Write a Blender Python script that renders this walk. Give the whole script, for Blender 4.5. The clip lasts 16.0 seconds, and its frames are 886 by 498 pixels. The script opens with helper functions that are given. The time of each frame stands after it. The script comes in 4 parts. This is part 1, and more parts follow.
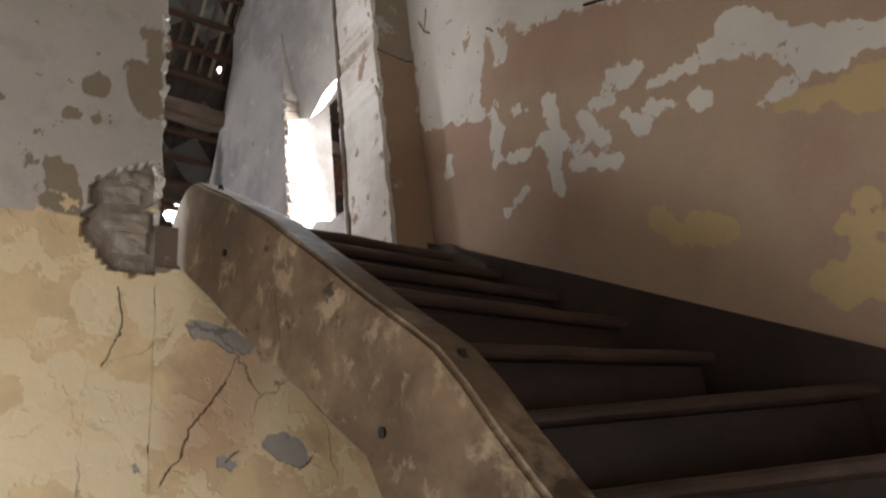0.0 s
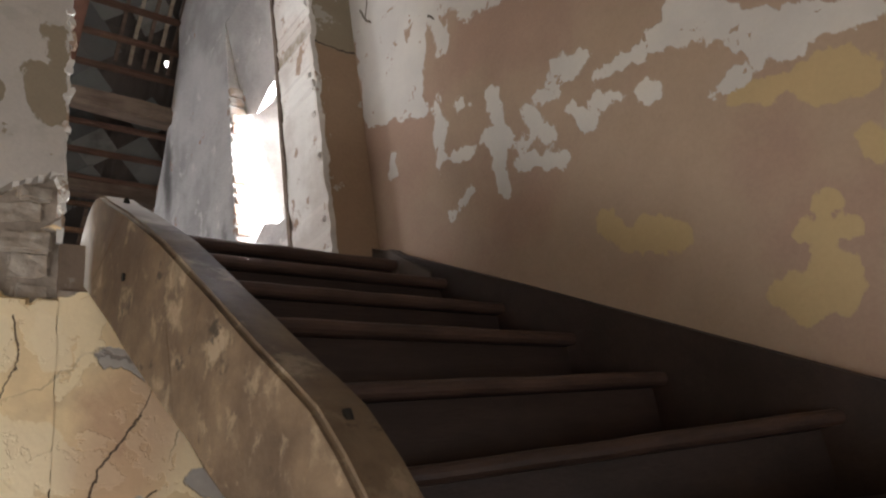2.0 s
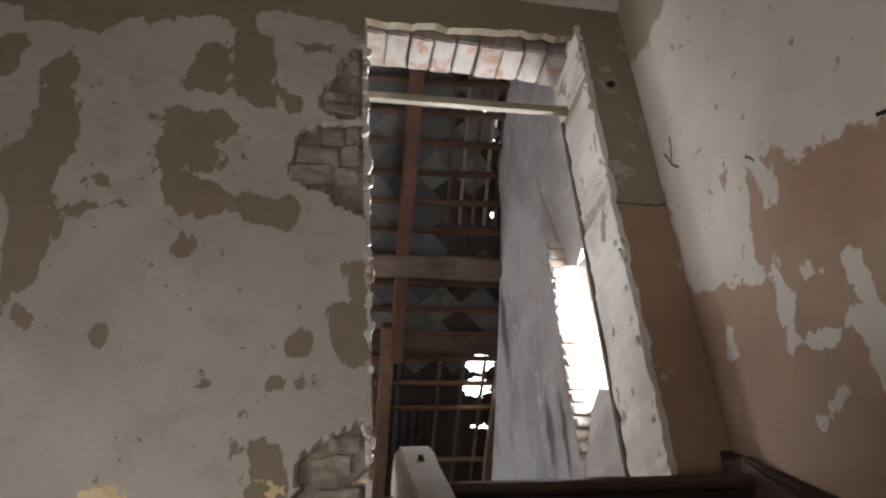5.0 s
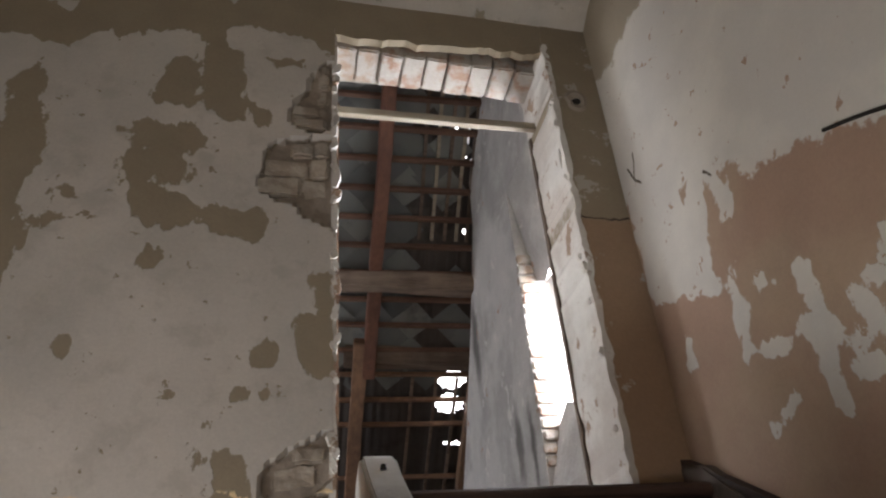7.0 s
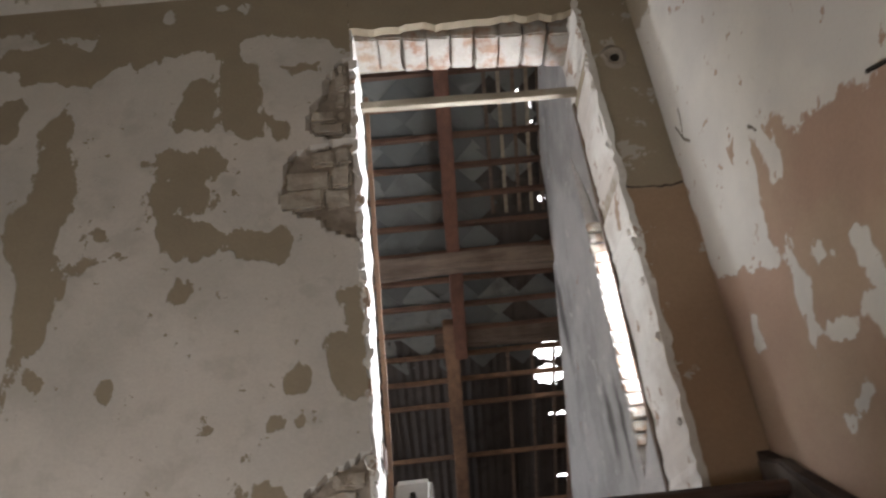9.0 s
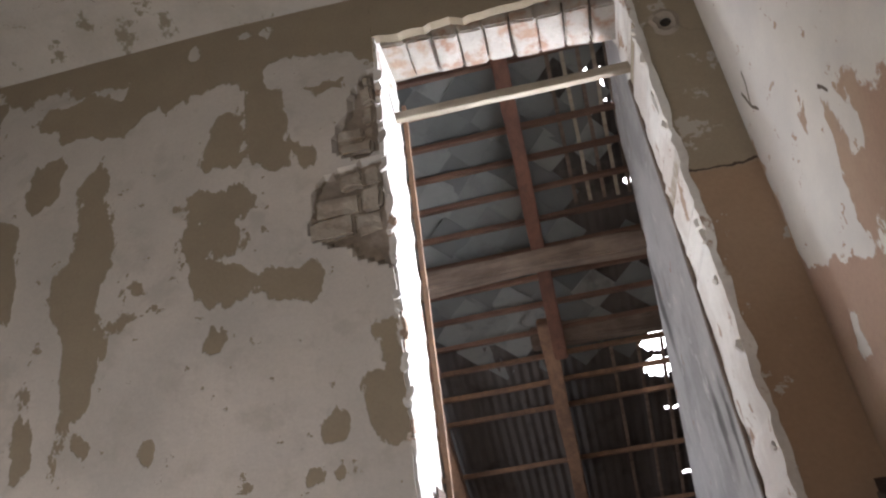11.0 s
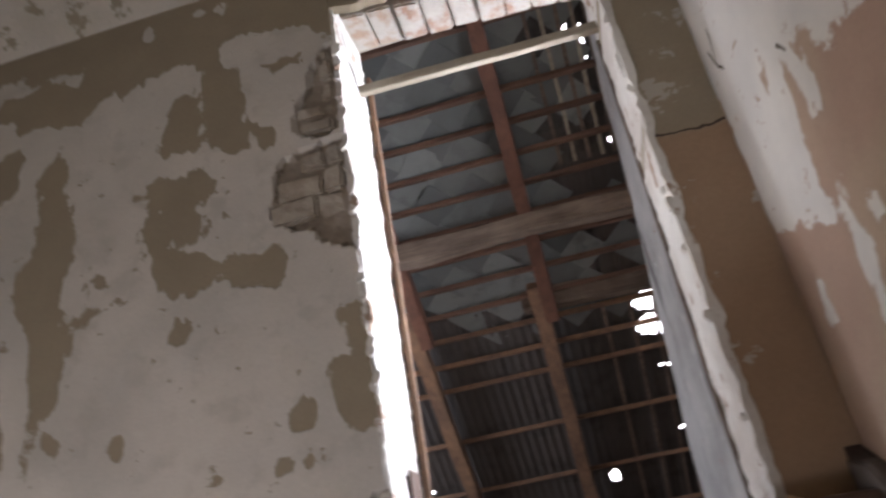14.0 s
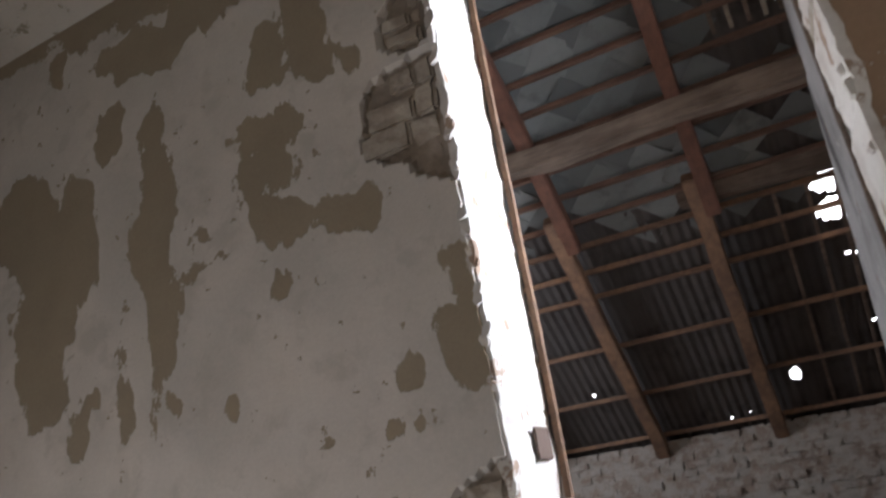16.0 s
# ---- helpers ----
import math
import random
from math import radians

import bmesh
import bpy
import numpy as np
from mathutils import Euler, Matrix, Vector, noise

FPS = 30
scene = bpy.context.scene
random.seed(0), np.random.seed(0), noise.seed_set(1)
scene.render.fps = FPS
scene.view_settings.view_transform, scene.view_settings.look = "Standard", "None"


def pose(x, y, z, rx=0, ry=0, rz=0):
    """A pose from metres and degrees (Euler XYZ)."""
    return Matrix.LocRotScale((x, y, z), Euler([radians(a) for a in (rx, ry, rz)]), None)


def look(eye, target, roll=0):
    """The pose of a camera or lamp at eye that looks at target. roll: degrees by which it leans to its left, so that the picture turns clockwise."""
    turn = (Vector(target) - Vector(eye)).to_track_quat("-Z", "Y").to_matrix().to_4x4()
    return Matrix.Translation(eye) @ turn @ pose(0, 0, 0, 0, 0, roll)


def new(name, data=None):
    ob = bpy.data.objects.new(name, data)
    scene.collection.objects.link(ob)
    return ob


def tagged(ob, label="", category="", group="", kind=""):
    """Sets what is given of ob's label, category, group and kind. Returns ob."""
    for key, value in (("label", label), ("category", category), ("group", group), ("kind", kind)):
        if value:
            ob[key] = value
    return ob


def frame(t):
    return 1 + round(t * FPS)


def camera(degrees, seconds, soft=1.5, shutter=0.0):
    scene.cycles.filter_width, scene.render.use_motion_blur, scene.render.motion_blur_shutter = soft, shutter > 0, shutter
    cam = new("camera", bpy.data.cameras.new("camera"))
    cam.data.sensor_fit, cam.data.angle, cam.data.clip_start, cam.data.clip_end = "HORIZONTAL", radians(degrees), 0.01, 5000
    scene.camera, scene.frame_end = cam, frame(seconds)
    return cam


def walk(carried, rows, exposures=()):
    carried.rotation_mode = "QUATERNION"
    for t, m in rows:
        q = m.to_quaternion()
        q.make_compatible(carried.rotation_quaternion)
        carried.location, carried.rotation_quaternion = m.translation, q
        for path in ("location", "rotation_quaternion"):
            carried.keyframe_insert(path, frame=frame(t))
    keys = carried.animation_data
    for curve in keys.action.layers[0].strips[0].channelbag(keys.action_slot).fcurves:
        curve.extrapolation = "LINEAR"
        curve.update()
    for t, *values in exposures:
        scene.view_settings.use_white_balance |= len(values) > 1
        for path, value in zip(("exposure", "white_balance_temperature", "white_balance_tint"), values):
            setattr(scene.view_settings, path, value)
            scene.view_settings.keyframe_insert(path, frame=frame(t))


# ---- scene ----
cam = camera(63.1, 16.0, soft=2.2, shutter=0.5)
PATH = [
    (0, (-0.07, 0.101, 0.966), (1.116, 1.53, 1.708), -6.8),
    (0.5, (-0.049, 0.099, 0.974), (1.133, 1.557, 1.666), -3.5),
    (1, (-0.038, 0.099, 0.946), (1.142, 1.565, 1.623), -4.5),
    (1.5, (0.115, 0.121, 1.063), (1.338, 1.552, 1.738), -6.6),
    (2, (0.202, 0.128, 1.116), (1.429, 1.544, 1.815), -8.9),
    (2.5, (0.302, 0.079, 1.146), (1.446, 1.55, 1.871), -9.3),
    (3, (0.311, 0.043, 1.283), (1.259, 1.641, 2.022), -9.7),
    (3.5, (0.35, 0.096, 1.412), (0.96, 1.828, 2.202), -8.2),
    (4, (0.47, 0.152, 1.508), (0.891, 1.871, 2.439), -5.8),
    (4.5, (0.521, 0.192, 1.649), (0.899, 1.888, 2.639), -4.3),
    (5, (0.537, 0.203, 1.72), (0.864, 1.903, 2.723), -4.0),
    (7.5, (0.61, 0.176, 1.666), (1.04, 1.829, 2.707), -6.3),
    (8, (0.776, 0.183, 1.663), (1.225, 1.842, 2.686), -8.1),
    (8.5, (0.888, 0.167, 1.825), (1.151, 1.889, 2.809), -5.6),
    (9, (0.951, 0.213, 1.878), (1.018, 1.961, 2.848), -6.7),
    (9.5, (1.087, 0.34, 1.924), (1.008, 2.079, 2.909), -8.2),
    (12, (1.273, 0.441, 2.119), (0.992, 2.174, 3.076), -7.6),
    (12.5, (1.225, 0.43, 2.111), (1.006, 2.183, 3.049), -8.2),
    (13, (1.226, 0.452, 2.093), (1.055, 2.225, 3.003), -8.6),
    (13.5, (1.263, 0.474, 2.077), (1.12, 2.261, 2.963), -9.7),
    (14, (1.408, 0.496, 2.148), (1.117, 2.266, 3.033), -10.2),
    (14.5, (1.388, 0.502, 2.233), (0.816, 2.194, 3.133), -13.2),
    (15, (1.47, 0.609, 2.303), (0.73, 2.262, 3.152), -10.1),
    (15.5, (1.515, 0.753, 2.378), (0.825, 2.462, 3.155), -8.8),
    (16, (1.514, 0.831, 2.4), (0.738, 2.547, 3.075), -9.2),
]
walk(cam, [(t, look(eye, target, roll)) for t, eye, target, roll in PATH],
     [(0, 1.6, 6250, 11), (2.5, 1.80, 6250, 12), (3.5, 1.68, 6250, 12), (5, 1.46, 6200, 12), (9, 1.7, 6150, 10), (12.5, 1.98, 5950, 15), (14.5, 1.65, 5950, 14), (16, 1.4, 5900, 12)])

# ---- world and light ----
world = bpy.data.worlds.new("sky")
scene.world = world
world.use_nodes = True
wn = world.node_tree
sky = wn.nodes.new("ShaderNodeTexSky")
sky.sky_type, sky.sun_disc = 'NISHITA', False
sky.sun_elevation, sky.sun_rotation = radians(48), radians(120)
sky.dust_density, sky.ozone_density = 6.0, 0.3
wn.links.new(sky.outputs[0], wn.nodes["Background"].inputs[0])
wn.nodes["Background"].inputs[1].default_value = 0.15


def sun_lamp(strength, degrees_wide, eye, target):
    d = bpy.data.lights.new("sun", 'SUN')
    d.energy, d.angle, d.color = strength, radians(degrees_wide), (1.0, 0.96, 0.9)
    new("sun", d).matrix_world = look(eye, target)


def window_or_fill_light(watts, w, h, eye, target, colour):
    d = bpy.data.lights.new("window_or_fill_light", 'AREA')
    d.shape, d.size, d.size_y, d.energy, d.color = 'RECTANGLE', w, h, watts, colour
    new("window_or_fill_light", d).matrix_world = look(eye, target)


sun_lamp(1.2, 12, (8, -3, 10), (0, 0, 0))
window_or_fill_light(66, 0.95, 1.2, (2.5, 3.86, 3.55), (0.0, 3.3, 3.0), (0.97, 0.98, 1.0))
# Fill for the attic, set in an added window hole out of view.
window_or_fill_light(34, 1.2, 1.5, (-2.98, 6.2, 3.5), (2.0, 6.6, 3.6), (0.97, 0.98, 1.0))
# Stair light from south and west, through openings added out of view.
window_or_fill_light(9, 1.3, 0.95, (-0.2, -2.18, 0.5), (0.0, 2.7, 1.5), (1.0, 0.98, 0.95))
window_or_fill_light(20, 1.3, 0.75, (-1.93, 1.35, 0.25), (0.9, 2.8, 0.9), (1.0, 0.98, 0.95))


# ---- materials ----
class Nodes:
    """A small helper to wire node materials."""

    def __init__(self, name):
        self.mat = bpy.data.materials.new(name)
        self.mat.use_nodes = True
        self.t = self.mat.node_tree
        self.bsdf = self.t.nodes["Principled BSDF"]
        self.pos = self.n("ShaderNodeNewGeometry").outputs["Position"]

    def n(self, kind, **sets):
        nd = self.t.nodes.new(kind)
        for k, v in sets.items():
            if k == "op":
                nd.operation = v
        return nd

    def put(self, socket, v):
        if isinstance(v, bpy.types.NodeSocket):
            self.t.links.new(v, socket)
        else:
            socket.default_value = v

    def math(self, op, a, b=0.0, c=0.0, clamp=False):
        nd = self.n("ShaderNodeMath", op=op)
        nd.use_clamp = clamp
        for s, v in zip(nd.inputs, (a, b, c)):
            self.put(s, v)
        return nd.outputs[0]

    def vec(self, op, a, b=(0, 0, 0)):
        nd = self.n("ShaderNodeVectorMath", op=op)
        self.put(nd.inputs[0], a)
        if op == 'SCALE':
            self.put(nd.inputs[3], b)
        else:
            self.put(nd.inputs[1], b)
        return nd.outputs["Value"] if op in ('LENGTH', 'DISTANCE') else nd.outputs[0]

    def noise(self, scale, detail=4.0, rough=0.55, coord=None, colour=False):
        nd = self.n("ShaderNodeTexNoise")
        self.put(nd.inputs["Vector"], coord if coord is not None else self.pos)
        self.put(nd.inputs["Scale"], scale)
        self.put(nd.inputs["Detail"], detail)
        self.put(nd.inputs["Roughness"], rough)
        return nd.outputs["Color" if colour else "Fac"]

    def voronoi(self, scale, coord=None, feature='DISTANCE_TO_EDGE'):
        nd = self.n("ShaderNodeTexVoronoi")
        nd.feature = feature
        self.put(nd.inputs["Vector"], coord if coord is not None else self.pos)
        self.put(nd.inputs["Scale"], scale)
        return nd.outputs["Distance"]

    def step(self, v, lo, hi):
        nd = self.n("ShaderNodeMapRange")
        nd.interpolation_type = 'SMOOTHSTEP'
        for s, x in zip(nd.inputs, (v, lo, hi, 0.0, 1.0)):
            self.put(s, x)
        return nd.outputs[0]

    def mix(self, f, a, b, blend='MIX'):
        nd = self.n("ShaderNodeMix")
        nd.data_type, nd.blend_type = 'RGBA', blend
        self.put(nd.inputs[0], f)
        for s, v in ((nd.inputs[6], a), (nd.inputs[7], b)):
            self.put(s, (*v, 1) if isinstance(v, tuple) and len(v) == 3 else v)
        return nd.outputs[2]

    def grain(self, colour, amount=0.12, fine=60.0, broad=3.0):
        """Variation at two scales on a colour."""
        g = self.math('ADD', self.math('MULTIPLY', self.noise(fine, 3), 0.5), self.math('MULTIPLY', self.noise(broad, 5), 0.7))
        k = self.math('ADD', self.math('MULTIPLY', g, 2 * amount), 1 - 1.2 * amount)
        return self.mix(1.0, colour, self.grey(k), 'MULTIPLY')

    def grey(self, v):
        nd = self.n("ShaderNodeCombineColor")
        for s in nd.inputs:
            self.put(s, v)
        return nd.outputs[0]

    def axis(self, k, coord=None):
        nd = self.n("ShaderNodeSeparateXYZ")
        self.put(nd.inputs[0], coord if coord is not None else self.pos)
        return nd.outputs[k]

    def warped(self, scale, amount, detail=5.0):
        off = self.vec('SUBTRACT', self.noise(scale, detail, 0.62, colour=True), (0.5, 0.5, 0.5))
        return self.vec('ADD', self.pos, self.vec('SCALE', off, amount))

    def blobs(self, coord, axis, spots):
        """The least of the scaled distances to ellipses (u, z, ru, rz) on a wall; under 1 is inside."""
        best = None
        for u, z, ru, rz in spots:
            centre = (u, 0, z) if axis == 0 else (0, u, z)
            size = (1 / ru, 0, 1 / rz) if axis == 0 else (0, 1 / ru, 1 / rz)
            d = self.vec('LENGTH', self.vec('MULTIPLY', self.vec('SUBTRACT', coord, centre), size))
            best = d if best is None else self.math('SMOOTH_MIN', best, d, 0.25)
        return best

    def strokes(self, coord, axis, rows):
        """Distance in metres to the nearest of rounded strokes (u, z, u, z, r) on a wall; negative is inside."""
        best = None
        flat = self.vec('MULTIPLY', coord, (1, 0, 1) if axis == 0 else (0, 1, 1))
        for u0, z0, u1, z1, r in rows:
            a = Vector((u0, 0, z0) if axis == 0 else (0, u0, z0))
            ab = Vector((u1 - u0, 0, z1 - z0) if axis == 0 else (0, u1 - u0, z1 - z0))
            pa = self.vec('SUBTRACT', flat, tuple(a))
            nd = self.n("ShaderNodeVectorMath", op='DOT_PRODUCT')
            self.put(nd.inputs[0], pa)
            self.put(nd.inputs[1], tuple(ab / max(ab.length_squared, 1e-5)))
            h = self.math('ADD', nd.outputs["Value"], 0.0, clamp=True)
            d = self.vec('LENGTH', self.vec('SUBTRACT', pa, self.vec('SCALE', tuple(ab), h)))
            d = self.math('SUBTRACT', d, r)
            best = d if best is None else self.math('MINIMUM', best, d)
        return best

    def worn(self, name):
        """The distance to a kind of worn patch, kept on the wall's vertices by mark_wear()."""
        nd = self.n("ShaderNodeAttribute")
        nd.attribute_name = name
        return nd.outputs["Fac"]

    def torn(self, d, ragged=0.05, scale=16.0, soft=0.004):
        """1 inside strokes of distance d, with a ragged rim that hangs in runs."""
        c = self.vec('MULTIPLY', self.pos, (1.0, 1.0, 0.6))
        r = self.math('MULTIPLY', self.math('SUBTRACT', self.noise(scale, 6, 0.62, c), 0.5), ragged * 2.2)
        r2 = self.math('MULTIPLY', self.math('SUBTRACT', self.noise(scale * 0.35, 3, 0.5, c), 0.5), ragged * 2.2)
        return self.math('SUBTRACT', 1.0, self.step(self.math('ADD', d, self.math('ADD', r, r2)), -soft, soft))

    def done(self, colour, rough=0.9, height=None, bump=0.3, dist=0.01, metal=0.0):
        self.put(self.bsdf.inputs["Base Color"], (*colour, 1) if isinstance(colour, tuple) else colour)
        self.put(self.bsdf.inputs["Roughness"], rough)
        self.put(self.bsdf.inputs["Metallic"], metal)
        self.bsdf.inputs["Specular IOR Level"].default_value = 0.25
        if height is not None:
            b = self.n("ShaderNodeBump")
            b.inputs["Strength"].default_value = bump
            b.inputs["Distance"].default_value = dist
            self.put(b.inputs["Height"], height)
            self.t.links.new(b.outputs[0], self.bsdf.inputs["Normal"])
        return self.mat


def wood_mat(name, base, dark, axis=1, rough=0.75, stripes=1.0):
    n = Nodes(name)
    s = [9.0, 9.0, 9.0]
    s[axis] = 0.9
    obj = n.n("ShaderNodeTexCoord").outputs["Object"]
    rnd = n.n("ShaderNodeObjectInfo").outputs["Random"]
    c = n.vec('ADD', n.vec('MULTIPLY', obj, tuple(s)), n.vec('SCALE', (13.0, 7.0, 5.0), rnd))
    g = n.noise(2.2, 8, 0.65, c)
    fibre = n.noise(14.0, 4, 0.6, c)
    blot = n.noise(3.0, 5, 0.6, n.vec('ADD', obj, n.vec('SCALE', (31.0, 17.0, 11.0), rnd)))
    f = n.math('ADD', n.math('MULTIPLY', g, 0.6 * stripes), n.math('MULTIPLY', blot, 0.6))
    col = n.mix(n.step(f, 0.38, 0.78), base, dark)
    col = n.mix(1.0, col, n.grey(n.math('ADD', n.math('MULTIPLY', fibre, 0.5), 0.75)), 'MULTIPLY')
    col = n.mix(1.0, col, n.grey(n.math('ADD', n.math('MULTIPLY', rnd, 0.3), 0.85)), 'MULTIPLY')
    return n.done(col, rough, n.math('ADD', g, n.math('MULTIPLY', fibre, 0.4)), 0.45, 0.008)


def scuffed_wood():
    n = Nodes("scuffed_brown_wood")
    c = n.vec('MULTIPLY', n.pos, (1.0, 1.0, 1.6))
    streak = n.noise(26.0, 5, 0.6, n.vec('MULTIPLY', n.pos, (1.0, 0.35, 1.0)))
    blot = n.noise(7.0, 7, 0.62, n.warped(5.0, 0.18))
    col = n.mix(n.step(n.noise(3.2, 5, 0.6), 0.36, 0.64), (0.075, 0.050, 0.033), (0.15, 0.105, 0.066))
    col = n.mix(n.math('MULTIPLY', n.step(blot, 0.52, 0.66), 0.75), col, (0.30, 0.235, 0.16))
    col = n.mix(n.step(n.noise(9.0, 5, 0.6, c), 0.62, 0.72), col, (0.035, 0.025, 0.018))
    col = n.mix(1.0, col, n.grey(n.math('ADD', n.math('MULTIPLY', streak, 0.7), 0.65)), 'MULTIPLY')
    up = n.axis(2, n.n("ShaderNodeNewGeometry").outputs["Normal"])
    # Paler top and upper end: rubbed wood plus doorway light painted in.
    rubbed_and_lit = n.math('MULTIPLY', n.step(up, 0.3, 0.6), n.step(n.math('ADD', n.axis(1), n.math('MULTIPLY', blot, 0.5)), 2.2, 2.75))
    rubbed_and_lit = n.math('MAXIMUM', rubbed_and_lit, n.step(n.math('ADD', n.axis(1), n.math('MULTIPLY', blot, 0.06)), 2.70, 2.80))
    col = n.mix(rubbed_and_lit, col, n.grain((0.42, 0.39, 0.35), 0.2, 60, 9))
    return n.done(col, 0.6, n.math('ADD', streak, blot), 0.5, 0.006)


GREY_COAT, OLIVE, OCHRE = (0.47, 0.44, 0.40), (0.275, 0.228, 0.165), (0.78, 0.61, 0.36)


def plaster_w():
    n = Nodes("peeling_plaster")
    p = n.warped(9.0, 0.06)
    z, x = n.axis(2, p), n.axis(0, p)
    coat = n.grain(n.mix(n.step(n.noise(1.7, 5), 0.4, 0.66), GREY_COAT, (0.53, 0.49, 0.445)), 0.2, 90, 3.5)
    coat = n.mix(n.math('MULTIPLY', n.step(n.noise(5.0, 6, 0.62, n.warped(3.0, 0.2)), 0.50, 0.66), 0.55), coat, (0.385, 0.355, 0.315))
    olive = n.grain(OLIVE, 0.2, 70, 6)
    ochre = n.grain(n.mix(n.step(n.noise(5.0, 6, 0.6), 0.42, 0.6), OCHRE, (0.68, 0.53, 0.32)), 0.12, 80, 3)
    stain = n.mix(n.step(n.noise(2.6, 5, 0.6), 0.55, 0.75), ochre, (0.50, 0.34, 0.22))
    bare = n.torn(n.worn('bare'), 0.10, 11.0)
    slant = n.math('ADD', n.axis(2), n.math('MULTIPLY', n.axis(0), 0.17))
    top = n.step(n.math('ADD', slant, n.math('MULTIPLY', n.noise(4.0, 7, 0.66), 0.5)), 4.80, 4.815)
    isle = n.torn(n.worn('islands'), 0.07, 12.0)
    strip = n.step(x, 1.83, 1.85)
    brown = n.mix(n.step(n.math('ADD', z, n.math('MULTIPLY', n.noise(9.0, 4), 0.05)), 3.52, 3.56), n.grain((0.30, 0.205, 0.135), 0.22, 60, 5), olive)
    specks = n.step(n.noise(13.0, 5, 0.65), 0.655, 0.665)
    m = n.math('MULTIPLY', n.math('MAXIMUM', bare, top), n.math('SUBTRACT', 1.0, isle))
    m = n.math('MAXIMUM', m, specks)
    col = n.mix(m, coat, olive)
    line = n.math('SUBTRACT', 1.0, n.step(n.math('ABSOLUTE', n.math('SUBTRACT', n.math('ADD', z, n.math('MULTIPLY', n.noise(9.0, 4), 0.05)), 3.545)), 0.003, 0.007))
    brown = n.mix(line, brown, (0.07, 0.05, 0.04))
    torn = n.step(n.noise(6.0, 6, 0.66), 0.60, 0.61)
    brown = n.mix(torn, brown, (0.40, 0.36, 0.31))
    col = n.mix(strip, col, brown)
    low = n.math('SUBTRACT', 1.0, n.step(n.math('ADD', z, n.math('MULTIPLY', n.step(n.noise(6.0, 4), 0.58, 0.6), -0.09)), 2.21, 2.225))
    col = n.mix(low, col, stain)
    flake = n.math('MULTIPLY', low, n.step(n.noise(4.0, 6, 0.6, n.warped(3.0, 0.3)), 0.49, 0.502))
    col = n.mix(flake, col, n.grain((0.82, 0.68, 0.44), 0.08, 90, 5))
    pale = n.math('MULTIPLY', low, n.torn(n.worn('pale'), 0.07, 11.0))
    col = n.mix(n.math('MULTIPLY', pale, 0.8), col, n.grain((0.84, 0.71, 0.48), 0.08, 90, 5))
    rose = n.step(n.worn('rose'), 0.08, -0.08)
    col = n.mix(n.math('MULTIPLY', n.math('MULTIPLY', low, rose), 0.6), col, (0.50, 0.31, 0.20))
    broken = n.torn(n.worn('broken'), 0.012, 20.0)
    col = n.mix(broken, col, n.grain(n.mix(n.step(n.noise(9.0, 5), 0.42, 0.6), (0.25, 0.21, 0.17), (0.32, 0.27, 0.225)), 0.3, 50, 14))
    tint = n.math('MULTIPLY', low, n.torn(n.worn('stone'), 0.03, 22.0))
    col = n.mix(tint, col, n.grain((0.40, 0.37, 0.33), 0.25, 40, 9))
    cracks = n.math('MULTIPLY', low, n.math('SUBTRACT', 1.0, n.step(n.voronoi(2.1, n.warped(4.0, 0.25)), 0.006, 0.014)))
    cracks = n.math('MULTIPLY', cracks, n.step(n.noise(1.3, 3), 0.46, 0.56))
    split = n.math('SUBTRACT', 1.0, n.step(n.strokes(n.warped(14.0, 0.05), 0, W_CRACKS), -0.002, 0.002))
    cracks = n.math('MAXIMUM', n.math('MULTIPLY', cracks, 0.5), split)
    col = n.mix(cracks, col, (0.10, 0.07, 0.05))
    h = n.math('SUBTRACT', n.math('ADD', n.math('MULTIPLY', m, -0.5), n.math('MULTIPLY', n.noise(45.0, 5), 0.25)), n.math('MULTIPLY', cracks, 1.2))
    h = n.math('SUBTRACT', h, n.math('ADD', n.math('MULTIPLY', tint, 1.6), n.math('MULTIPLY', broken, 2.6)))
    h = n.math('ADD', h, n.math('MULTIPLY', n.math('MULTIPLY', broken, n.noise(16.0, 5)), 3.0))
    h = n.math('ADD', h, n.math('ADD', n.math('MULTIPLY', flake, 0.5), n.math('MULTIPLY', n.noise(5.0, 4), 0.9)))
    return n.done(col, 0.92, h, 0.5, 0.008)


